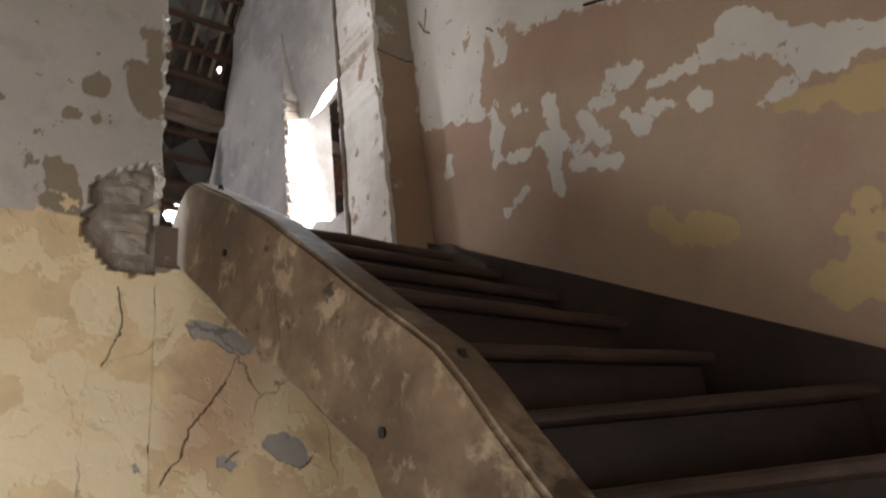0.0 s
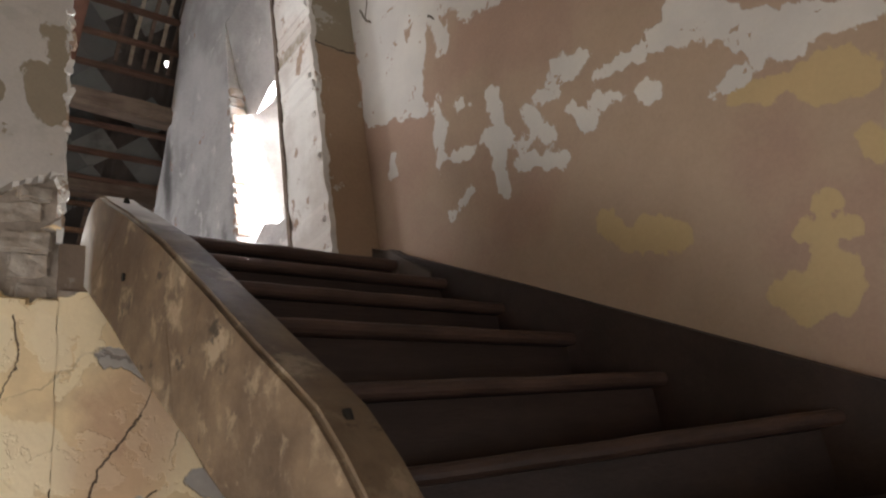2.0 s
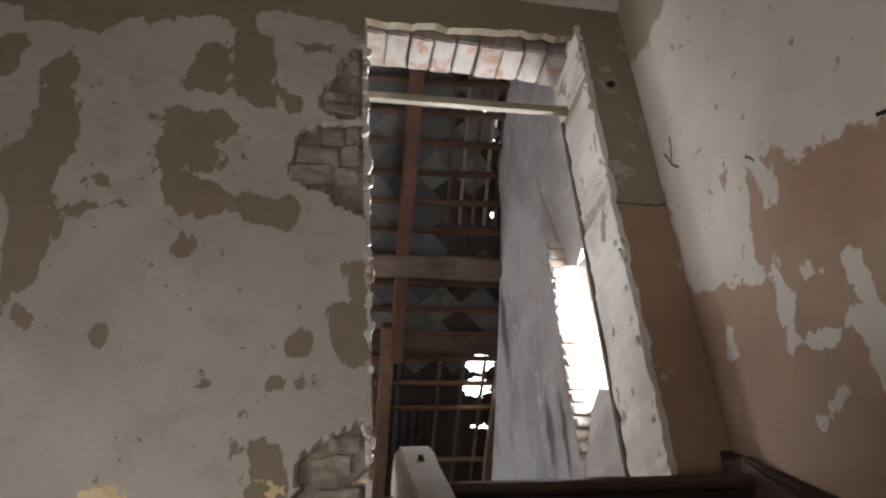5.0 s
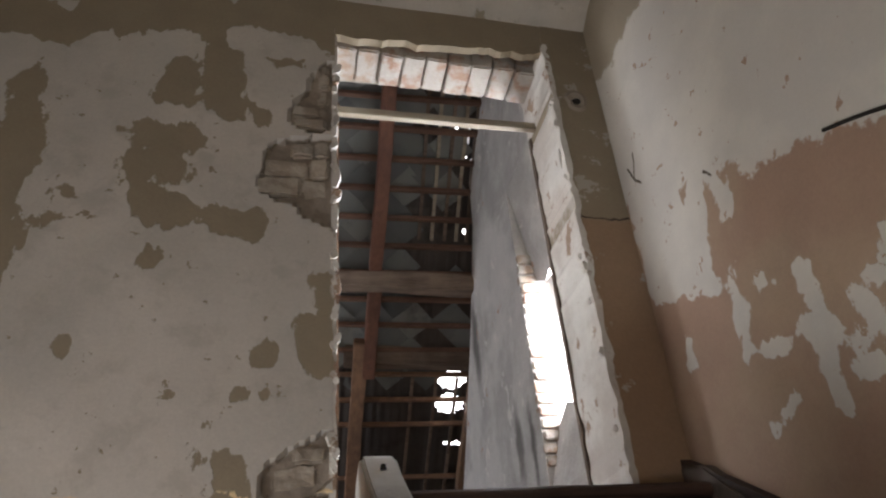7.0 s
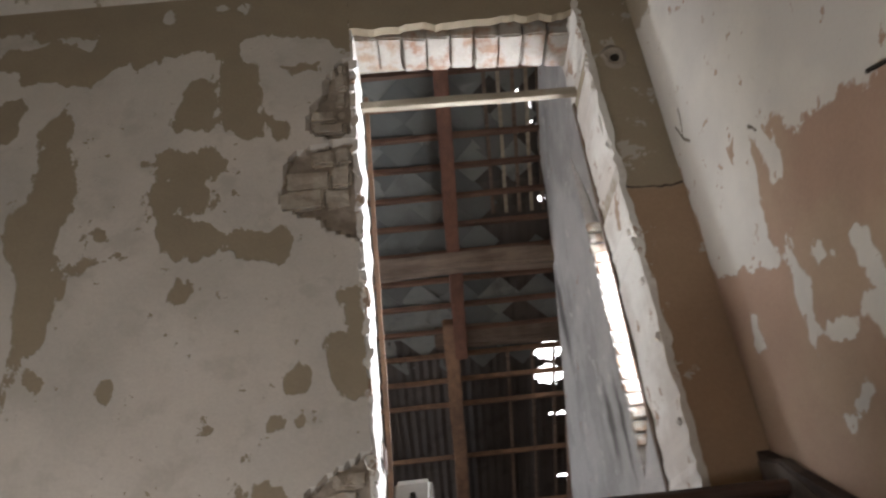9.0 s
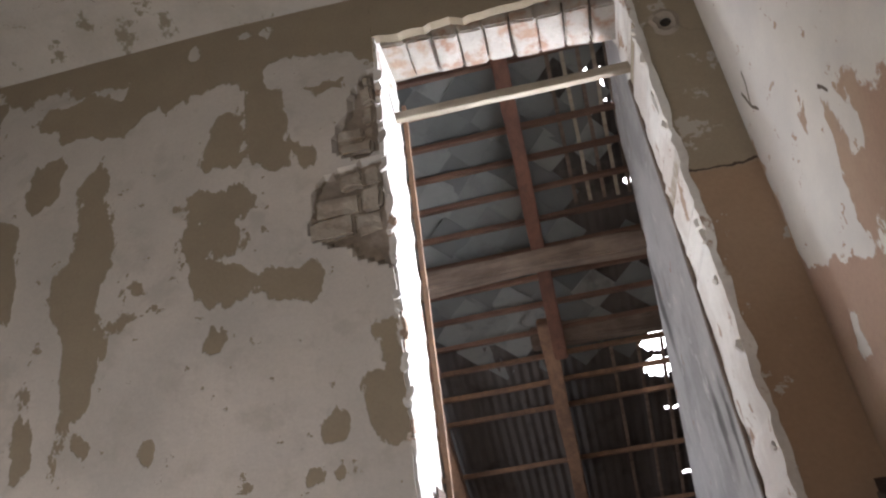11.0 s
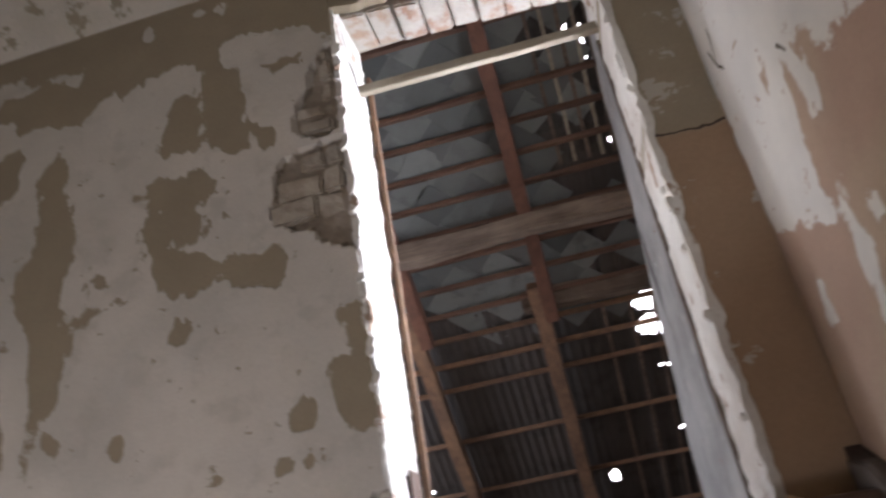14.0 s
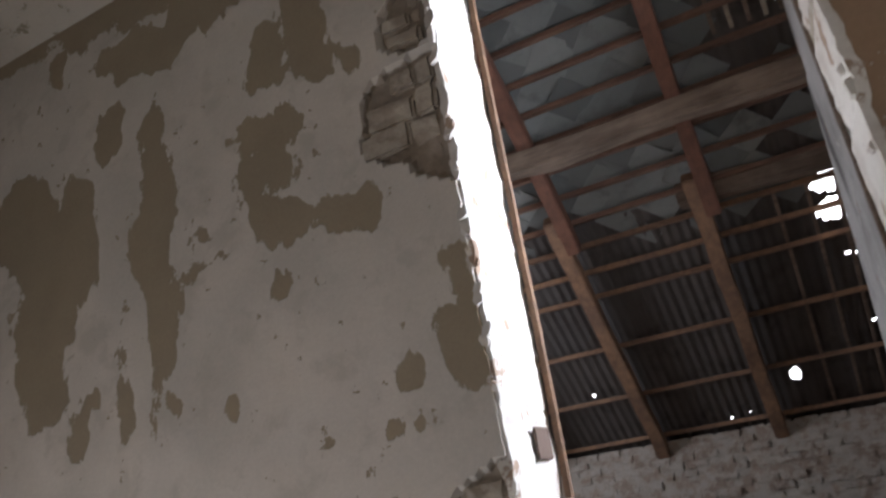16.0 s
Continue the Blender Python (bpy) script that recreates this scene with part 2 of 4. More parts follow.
def plaster_r():
    n = Nodes("distemper_plaster")
    p = n.warped(10.0, 0.05)
    z, y = n.axis(2, p), n.axis(1, p)
    coat = n.grain(n.mix(n.step(n.noise(2.0, 5), 0.4, 0.66), (0.50, 0.475, 0.44), (0.56, 0.53, 0.48)), 0.10, 90, 4)
    brown = n.grain(n.mix(n.step(n.noise(1.6, 4), 0.4, 0.62), (0.325, 0.222, 0.165), (0.35, 0.258, 0.185)), 0.18, 80, 5)
    ochre = n.grain((0.43, 0.32, 0.17), 0.14, 80, 4)
    white = n.torn(n.worn('white'), 0.052, 18.0)
    edge = n.math('ADD', 3.27, n.math('MULTIPLY', n.math('SUBTRACT', y, 2.13), 0.49))
    wavy = n.math('MULTIPLY', n.math('SUBTRACT', n.noise(7.0, 6, 0.65), 0.5), 0.35)
    upper = n.step(n.math('ADD', n.math('SUBTRACT', z, edge), wavy), -0.012, 0.012)
    specks = n.step(n.noise(14.0, 5, 0.65), 0.645, 0.655)
    yel = n.torn(n.worn('ochre'), 0.05, 14.0)
    olive = n.math('MULTIPLY', n.step(n.math('ADD', z, n.math('MULTIPLY', n.noise(4.0, 5), 0.5)), 4.62, 4.66), 1.0)
    w = n.math('MAXIMUM', white, upper)
    w = n.math('MULTIPLY', w, n.math('SUBTRACT', 1.0, specks))
    rub = n.step(n.noise(3.0, 6, 0.7), 0.50, 0.72)
    brown = n.mix(n.math('MULTIPLY', rub, 0.35), brown, (0.40, 0.30, 0.22))
    col = n.mix(yel, brown, ochre)
    col = n.mix(w, col, coat)
    col = n.mix(n.math('MULTIPLY', olive, 0.9), col, n.grain(OLIVE, 0.2))
    split = n.math('SUBTRACT', 1.0, n.step(n.strokes(n.warped(14.0, 0.04), 1, R_CRACKS), 0.0, 0.004))
    col = n.mix(split, col, (0.10, 0.08, 0.06))
    h = n.math('ADD', n.math('MULTIPLY', w, 0.5), n.math('MULTIPLY', n.noise(50.0, 5), 0.25))
    h = n.math('ADD', h, n.math('MULTIPLY', n.noise(4.0, 4), 1.0))
    return n.done(col, 0.92, h, 0.5, 0.007)


# worn patches on the walls, as strokes: along the wall and height of both ends, half width
W_MIDDLE = [
    (-0.43, 4.57, -0.12, 4.61, 0.114), (-0.93, 4.59, -0.57, 4.5, 0.06), (-0.02, 4.28, -0.04, 4.1, 0.076), (0.16, 4.56, 0.27, 4.02, 0.088),
    (0.39, 4, 0.32, 4.07, 0.069), (-0.09, 3.86, 0.05, 3.83, 0.094), (-0.08, 3.71, 0.05, 3.68, 0.093), (-0.05, 3.53, 0.35, 3.41, 0.053),
    (0, 3.43, 0.32, 3.38, 0.031), (0.71, 4.57, 0.76, 4.52, 0.12), (0.45, 2.81, 0.43, 2.79, 0.028), (0.36, 2.65, 0.46, 2.66, 0.027),
    (0.02, 3.22, 0.02, 3.22, 0.032), (-0.52, 2.91, -0.52, 2.91, 0.022), (0.68, 3, 0.67, 2.82, 0.052), (0.42, 2.96, 0.42, 2.96, 0.021),
    (-0.38, 3.54, -0.35, 3.51, 0.036), (-0.26, 2.84, -0.26, 2.84, 0.026), (0.48, 4.4, 0.6, 4.57, 0.09)]
W_WEST = [
    (-1.47, 3.98, -1.27, 3.59, 0.198), (-1.32, 3.45, -1.13, 3.61, 0.199), (-1.33, 3.21, -1.27, 3.06, 0.129), (-0.62, 4.18, -0.62, 3.42, 0.076),
    (-0.61, 3.42, -0.59, 3.12, 0.078), (-0.64, 3.11, -0.63, 2.83, 0.025), (-0.81, 3.16, -0.79, 2.82, 0.023), (-1.01, 3.01, -1.06, 2.82, 0.047),
    (-0.89, 4.12, -0.86, 4.25, 0.054), (-1.13, 3.96, -1.03, 3.69, 0.071), (-0.72, 3.64, -0.68, 3.52, 0.08), (-0.74, 4.53, -0.56, 4.47, 0.113),
    (-1.24, 4.71, -1.27, 4.63, 0.059), (0.41, 2.8, 0.45, 2.83, 0.026), (0.35, 2.66, 0.45, 2.66, 0.026)]
W_ISLANDS = [
    (0.27, 4.5, 0.57, 4.47, 0.079), (0.37, 4.13, 0.53, 4.25, 0.079), (-0.18, 4.76, -0.18, 4.76, 0.047), (0.08, 4.81, 0.19, 4.81, 0.033),
    (-0.22, 4.37, -0.21, 4.37, 0.037)]
W_LOWER = [
    (0.48, 2.81, 0.42, 2.78, 0.024), (0.36, 2.64, 0.44, 2.66, 0.029), (0.33, 2.43, 0.33, 2.27, 0.049), (0.39, 2.42, 0.38, 2.25, 0.049),
    (0.67, 3.13, 0.67, 2.79, 0.06), (-0.54, 2.92, -0.54, 2.92, 0.025), (-0.32, 2.7, -0.32, 2.7, 0.018), (0, 3.23, 0, 3.23, 0.038),
    (-0.41, 3.39, -0.34, 3.4, 0.024), (0.34, 2.42, 0.39, 2.31, 0.055), (0.63, 2.96, 0.65, 2.85, 0.063), (0.34, 2.63, 0.45, 2.67, 0.025),
    (0.41, 2.78, 0.46, 2.82, 0.024), (0.2, 2.48, 0.21, 2.48, 0.019)]
W_CRACKS = [(0.586, 1.96, 0.608, 1.807, 0.003), (0.608, 1.807, 0.544, 1.657, 0.002), (0.995, 1.612, 0.857, 1.44, 0.004), (0.857, 1.44, 0.828, 1.34, 0.004),
            (0.828, 1.34, 0.752, 1.247, 0.003), (0.995, 1.612, 1.04, 1.72, 0.002), (1.04, 1.36, 1.0, 1.32, 0.004), (1.3, 1.28, 1.36, 1.33, 0.003)]
W_STONE = [(0.88, 1.83, 1.08, 1.77, 0.042), (1.2, 1.38, 1.29, 1.34, 0.052), (0.98, 1.32, 1.03, 1.31, 0.02), (0.66, 1.31, 0.68, 1.30, 0.022)]
W_ROSE = [(1.0, 1.65, 0.92, 1.45, 0.16), (1.05, 1.75, 1.0, 1.6, 0.1)]
W_PALE = [(0.45, 1.62, 0.62, 1.55, 0.07), (0.55, 1.5, 0.72, 1.45, 0.07), (0.5, 1.9, 0.53, 1.82, 0.06), (0.7, 1.93, 0.72, 1.82, 0.05), (1.02, 1.62, 1.08, 1.55, 0.05), (0.3, 1.4, 0.6, 1.3, 0.1),
          (-0.4, 1.9, 0.1, 1.7, 0.12), (-0.3, 1.3, 0.1, 1.2, 0.15)]
# where plaster has fallen off and masonry shows, beside the doorway
W_BROKEN = [(0.53, 3.66, 0.72, 3.62, 0.14), (0.53, 3.76, 0.72, 3.78, 0.13), (0.62, 4.04, 0.72, 4.2, 0.11), (0.66, 3.53, 0.72, 3.5, 0.10), (0.66, 4.25, 0.7, 4.33, 0.06),
            (0.55, 2.34, 0.72, 2.43, 0.085), (0.54, 2.21, 0.72, 2.2, 0.095), (0.60, 2.12, 0.72, 2.12, 0.09)]
R_FINGERS = [
    (2.53, 3.62, 2.51, 3.15, 0.171), (2.22, 3.38, 2.38, 3.04, 0.082), (2.6, 3.11, 2.62, 3.01, 0.036), (2.43, 2.96, 2.3, 2.89, 0.044),
    (2.21, 2.9, 2.22, 2.7, 0.04), (2.07, 2.78, 2.06, 2.78, 0.038), (2.24, 2.6, 2.06, 2.53, 0.028), (1.87, 2.72, 1.86, 2.5, 0.034),
    (1.91, 2.53, 1.9, 2.3, 0.045), (1.79, 2.34, 1.6, 2.26, 0.028), (2.1, 2.37, 2.22, 2.32, 0.027), (2.59, 2.8, 2.6, 2.71, 0.027),
    (2.06, 3.2, 2.1, 3.11, 0.024), (1.7, 2.53, 1.64, 2.4, 0.036), (1.56, 2.57, 1.44, 2.57, 0.037), (2.13, 3.24, 2.11, 3.11, 0.033),
    (2.63, 3.77, 2.66, 3.14, 0.116), (2.34, 3.15, 2.43, 2.97, 0.077), (1.54, 2.62, 1.38, 2.58, 0.03)]
R_TORN = [
    (1.52, 2.43, 1.44, 2.33, 0.028), (1.39, 2.4, 1.17, 2.3, 0.028), (1.39, 2.48, 1.26, 2.47, 0.022), (1.17, 2.47, 1.02, 2.43, 0.04),
    (1, 2.5, 0.91, 2.39, 0.06), (1.02, 2.18, 0.94, 2.19, 0.021), (0.94, 2.19, 0.85, 2.2, 0.024), (0.84, 2.29, 0.76, 2.22, 0.061),
    (0.73, 2.25, 0.56, 2.17, 0.047), (1.55, 2.52, 1.66, 2.56, 0.026), (2.24, 2.48, 2.24, 2.48, 0.019), (1.76, 2.42, 1.76, 2.42, 0.024)]
R_OCHRE = [
    (1.48, 1.96, 1.41, 1.86, 0.041), (1.36, 1.88, 1.22, 1.8, 0.041), (1.26, 1.77, 1.26, 1.77, 0.025), (0.81, 1.74, 0.81, 1.74, 0.041),
    (0.89, 1.68, 0.76, 1.65, 0.03), (0.84, 1.58, 0.85, 1.51, 0.055), (0.97, 1.55, 0.93, 1.5, 0.048), (0.95, 2.13, 0.64, 2.06, 0.034),
    (0.74, 2.06, 0.61, 2.01, 0.063), (0.66, 1.86, 0.65, 1.83, 0.049)]
R_CRACKS = [(2.62, 3.78, 2.66, 3.66, 0.004), (2.66, 3.66, 2.62, 3.60, 0.004), (2.70, 3.74, 2.66, 3.66, 0.003), (2.17, 3.32, 2.14, 3.28, 0.004)]


def plain_plaster(name, a, b, c, rough=0.93):
    n = Nodes(name)
    col = n.mix(n.step(n.noise(2.3, 6, 0.62), 0.42, 0.62), a, b)
    col = n.mix(n.step(n.noise(7.0, 6, 0.65), 0.58, 0.64), col, c)
    col = n.grain(col, 0.16, 70, 3)
    h = n.math('ADD', n.math('MULTIPLY', n.noise(40, 5), 0.35), n.noise(6.0, 5))
    return n.done(col, rough, h, 0.6, 0.012)


def brick_mat(name, a, b, lime):
    n = Nodes(name)
    rnd = n.n("ShaderNodeObjectInfo").outputs["Random"]
    col = n.mix(rnd, a, b)
    col = n.mix(n.step(n.noise(9.0, 6, 0.65), 0.38, 0.56), col, lime)
    col = n.grain(col, 0.25, 60, 8)
    return n.done(col, 0.93, n.noise(30, 6), 0.7, 0.012)


def sheet_mat(name, a, b, rough=0.85):
    n = Nodes(name)
    rnd = n.n("ShaderNodeObjectInfo").outputs["Random"]
    col = n.mix(rnd, a, b)
    col = n.mix(n.step(n.noise(4.0, 6, 0.6), 0.5, 0.72), col, tuple(q * 0.55 for q in a))
    col = n.grain(col, 0.2, 80, 6)
    return n.done(col, rough, n.noise(50, 4), 0.3, 0.004)


M_W, M_R = plaster_w(), plaster_r()
M_CEIL = plain_plaster("ceiling_plaster", (0.50, 0.47, 0.42), (0.44, 0.41, 0.36), (0.27, 0.24, 0.18))


def sooty_plaster():
    n = Nodes("sooty_grey_plaster")
    p = n.warped(5.0, 0.16)
    col = n.mix(n.step(n.noise(1.8, 6, 0.62), 0.40, 0.64), (0.43, 0.41, 0.39), (0.31, 0.295, 0.28))
    col = n.mix(n.step(n.noise(5.5, 6, 0.66), 0.60, 0.66), col, (0.50, 0.47, 0.44))
    col = n.mix(n.step(n.noise(4.2, 5, 0.6, n.warped(2.0, 0.3)), 0.66, 0.70), col, (0.34, 0.20, 0.14))
    # Smoky niche painted flat: soot and the recess's shade in one dark colour.
    soot_niche = n.step(n.blobs(p, 1, [(4.85, 3.05, 0.09, 0.33), (4.56, 2.95, 0.06, 0.36), (5.7, 4.2, 0.12, 0.5)]), 1.2, 0.3)
    col = n.mix(n.math('MULTIPLY', soot_niche, 0.8), col, (0.07, 0.065, 0.06))
    col = n.grain(col, 0.22, 60, 4)
    h = n.math('ADD', n.math('MULTIPLY', n.noise(40, 5), 0.35), n.noise(5.0, 5))
    return n.done(col, 0.93, h, 0.8, 0.02)


M_GREY = sooty_plaster()
M_JAMB = plain_plaster("lime_white_jamb", (0.66, 0.64, 0.60), (0.52, 0.48, 0.44), (0.33, 0.24, 0.18))
M_ROUGH = plain_plaster("bare_rubble_mortar", (0.33, 0.28, 0.23), (0.28, 0.24, 0.20), (0.42, 0.38, 0.33))
M_STRING = scuffed_wood()
M_LEDGE = plain_plaster("grimy_ledge_and_gap", (0.10, 0.08, 0.068), (0.08, 0.065, 0.055), (0.16, 0.13, 0.11))
M_TREAD = wood_mat("dark_brown_painted_wood", (0.046, 0.029, 0.024), (0.027, 0.018, 0.015), 0, 0.6)
M_EDGE = wood_mat("worn_tread_nosing", (0.085, 0.05, 0.038), (0.04, 0.025, 0.02), 0, 0.5)
M_RAFTER = wood_mat("reddish_old_rafter_wood", (0.20, 0.095, 0.062), (0.11, 0.055, 0.04))
M_PALE = wood_mat("pale_brown_sawn_wood", (0.25, 0.145, 0.085), (0.13, 0.08, 0.055))
M_BEAM = wood_mat("grey_brown_weathered_beam", (0.20, 0.15, 0.115), (0.09, 0.066, 0.05), 0)
M_BATTEN = wood_mat("brown_roof_batten", (0.19, 0.11, 0.075), (0.10, 0.06, 0.045), 0)
M_LATH = wood_mat("whitewashed_bar", (0.42, 0.38, 0.30), (0.25, 0.20, 0.15), 0)
M_SLATE = sheet_mat("grey_fibre_cement_slate", (0.20, 0.205, 0.195), (0.085, 0.09, 0.088))
M_SHEET = sheet_mat("dark_corrugated_sheet", (0.085, 0.072, 0.064), (0.06, 0.053, 0.05))
M_BRICK = brick_mat("limewashed_red_brick", (0.27, 0.165, 0.12), (0.30, 0.22, 0.165), (0.35, 0.32, 0.285))
M_OLDBRICK = brick_mat("dusty_brown_brick", (0.20, 0.15, 0.12), (0.26, 0.20, 0.16), (0.33, 0.29, 0.25))
M_STONE = brick_mat("rubble_stone", (0.34, 0.29, 0.24), (0.30, 0.25, 0.20), (0.40, 0.355, 0.30))
M_FLOOR = plain_plaster("dusty_boards", (0.16, 0.12, 0.09), (0.12, 0.09, 0.07), (0.22, 0.19, 0.16))
M_IRON = sheet_mat("rusty_iron", (0.12, 0.08, 0.06), (0.10, 0.07, 0.06), 0.7)
# Black of the cable and pegs, also painted shade inside holes.
M_BLACK = sheet_mat("black_and_hole_shade", (0.02, 0.018, 0.016), (0.03, 0.025, 0.02))


# ---- mesh helpers ----
def link(name, bm, mat, parent=None, label=""):
    me = bpy.data.meshes.new(name)
    bm.to_mesh(me)
    bm.free()
    me.materials.append(mat)
    ob = new(name, me)
    if parent is not None:
        ob.parent = parent
    return tagged(ob, label)


part = link


def box(bm, lo, hi, m=None):
    """Adds a box between two corners; returns its vertices."""
    c = [(a + b) / 2 for a, b in zip(lo, hi)]
    s = [abs(b - a) for a, b in zip(lo, hi)]
    g = bmesh.ops.create_cube(bm, size=1.0, matrix=(m or Matrix()) @ Matrix.LocRotScale(c, None, s))
    return g["verts"]


def block(lo, hi, bevel=0.0, m=None):
    bm = bmesh.new()
    box(bm, lo, hi, m)
    if bevel:
        bmesh.ops.bevel(bm, geom=bm.edges[:], offset=bevel, segments=2, affect='EDGES')
    return bm


def wobble(bm, amount, scale=3.0, seed=0.0):
    for v in bm.verts:
        o = noise.noise_vector(v.co * scale + Vector((seed, seed * 1.7, seed * 0.3)))
        v.co += o * amount


def beam(length, w, h, seed=0, wear=0.012, cuts=14):
    """A rough-hewn timber along its own x, from 0 to length, under its top at z 0."""
    bm = bmesh.new()
    box(bm, (0, -w / 2, -h), (length, w / 2, 0))
    long_edges = [e for e in bm.edges if abs(e.verts[0].co.x - e.verts[1].co.x) > length * 0.5]
    bmesh.ops.subdivide_edges(bm, edges=long_edges, cuts=cuts, use_grid_fill=True)
    edges = [e for e in bm.edges if len(e.link_faces) == 2 and e.calc_face_angle(0) > 1.0]
    bmesh.ops.bevel(bm, geom=edges, offset=min(w, h) * 0.09, segments=2, affect='EDGES')
    wobble(bm, wear, 2.3, seed)
    wobble(bm, wear * 0.5, 11.0, seed + 5)
    return bm


def prism(profile, a, b, axis=0):
    """Extrudes a closed outline of (u, z) from a to b along x (axis 0) or y (axis 1)."""
    bm = bmesh.new()

    def at(k, u, z):
        return (k, u, z) if axis == 0 else (u, k, z)
    rings = [[bm.verts.new(at(k, u, z)) for u, z in profile] for k in (a, b)]
    count = len(profile)
    bm.faces.new(rings[0])
    bm.faces.new(rings[1][::-1])
    for i in range(count):
        j = (i + 1) % count
        bm.faces.new((rings[0][j], rings[0][i], rings[1][i], rings[1][j]))
    bmesh.ops.recalc_face_normals(bm, faces=bm.faces[:])
    return bm


def setting(name, bm, mat, label, category):
    return tagged(link(name, bm, mat), label, category, kind="structure")


# ---- the shell of the stairwell ----
WALL_Y, WALL_BACK, RIGHT_X, LEFT_X, REAR_Y = 2.785, 3.20, 2.105, -1.95, -2.2
DOOR_L, DOOR_R, SILL, HEAD = 0.715, 1.845, 2.245, 4.50
FLOOR_Z, CEIL_Z = -0.2, 4.95


def fallen(x, z, grow=0.0):
    """Whether the plaster has fallen off at this place of the north wall."""
    j = 0.018 * noise.noise((x * 14, z * 14, 2.0)) + 0.01 * noise.noise((x * 40, z * 40, 5.0))
    for u0, z0, u1, z1, r in W_BROKEN:
        dx, dz = u1 - u0, z1 - z0
        h = min(1, max(0, ((x - u0) * dx + (z - z0) * dz) / (dx * dx + dz * dz)))
        if math.hypot(x - u0 - dx * h, z - z0 - dz * h) < r + j + grow:
            return True
    return False


def ragged_panel(u0, u1, z0, z1, y0, y1, ragged=(), step=0.06, depth=0.012, seed=0.0):
    """A wall slab across x, with a broken outline on the sides named in ragged ('l', 'r', 't', 'b')."""
    bm = bmesh.new()
    nu, nz = max(2, int((u1 - u0) / step)), max(2, int((z1 - z0) / step))

    def off(a, b):
        return 0.6 * noise.noise((a * 9, b * 9, seed)) + 0.4 * noise.noise((a * 31, b * 31, seed + 3))
    front, back = [], []
    for i in range(nu + 1):
        f, k = [], []
        for j in range(nz + 1):
            u, z = u0 + (u1 - u0) * i / nu, z0 + (z1 - z0) * j / nz
            if (i == 0 and 'l' in ragged) or (i == nu and 'r' in ragged):
                u += depth * off(i, z)
            if (j == 0 and 'b' in ragged) or (j == nz and 't' in ragged):
                z += depth * off(u, j)
            sunk = 0.030 if u1 - u0 > 1.5 and u > 0.3 and fallen(u, z) else 0.0
            f.append(bm.verts.new((u, y0 + sunk + 0.004 * noise.noise((u * 2, z * 2, seed)), z)))
            k.append(bm.verts.new((u, y1, z)))
        front.append(f)
        back.append(k)
    for i in range(nu):
        for j in range(nz):
            bm.faces.new((front[i][j], front[i + 1][j], front[i + 1][j + 1], front[i][j + 1]))
            bm.faces.new((back[i][j], back[i][j + 1], back[i + 1][j + 1], back[i + 1][j]))
    for j in range(nz):
        bm.faces.new((front[0][j + 1], back[0][j + 1], back[0][j], front[0][j]))
        bm.faces.new((front[nu][j], back[nu][j], back[nu][j + 1], front[nu][j + 1]))
    for i in range(nu):
        bm.faces.new((front[i][0], back[i][0], back[i + 1][0], front[i + 1][0]))
        bm.faces.new((front[i + 1][nz], back[i + 1][nz], back[i][nz], front[i][nz]))
    return bm


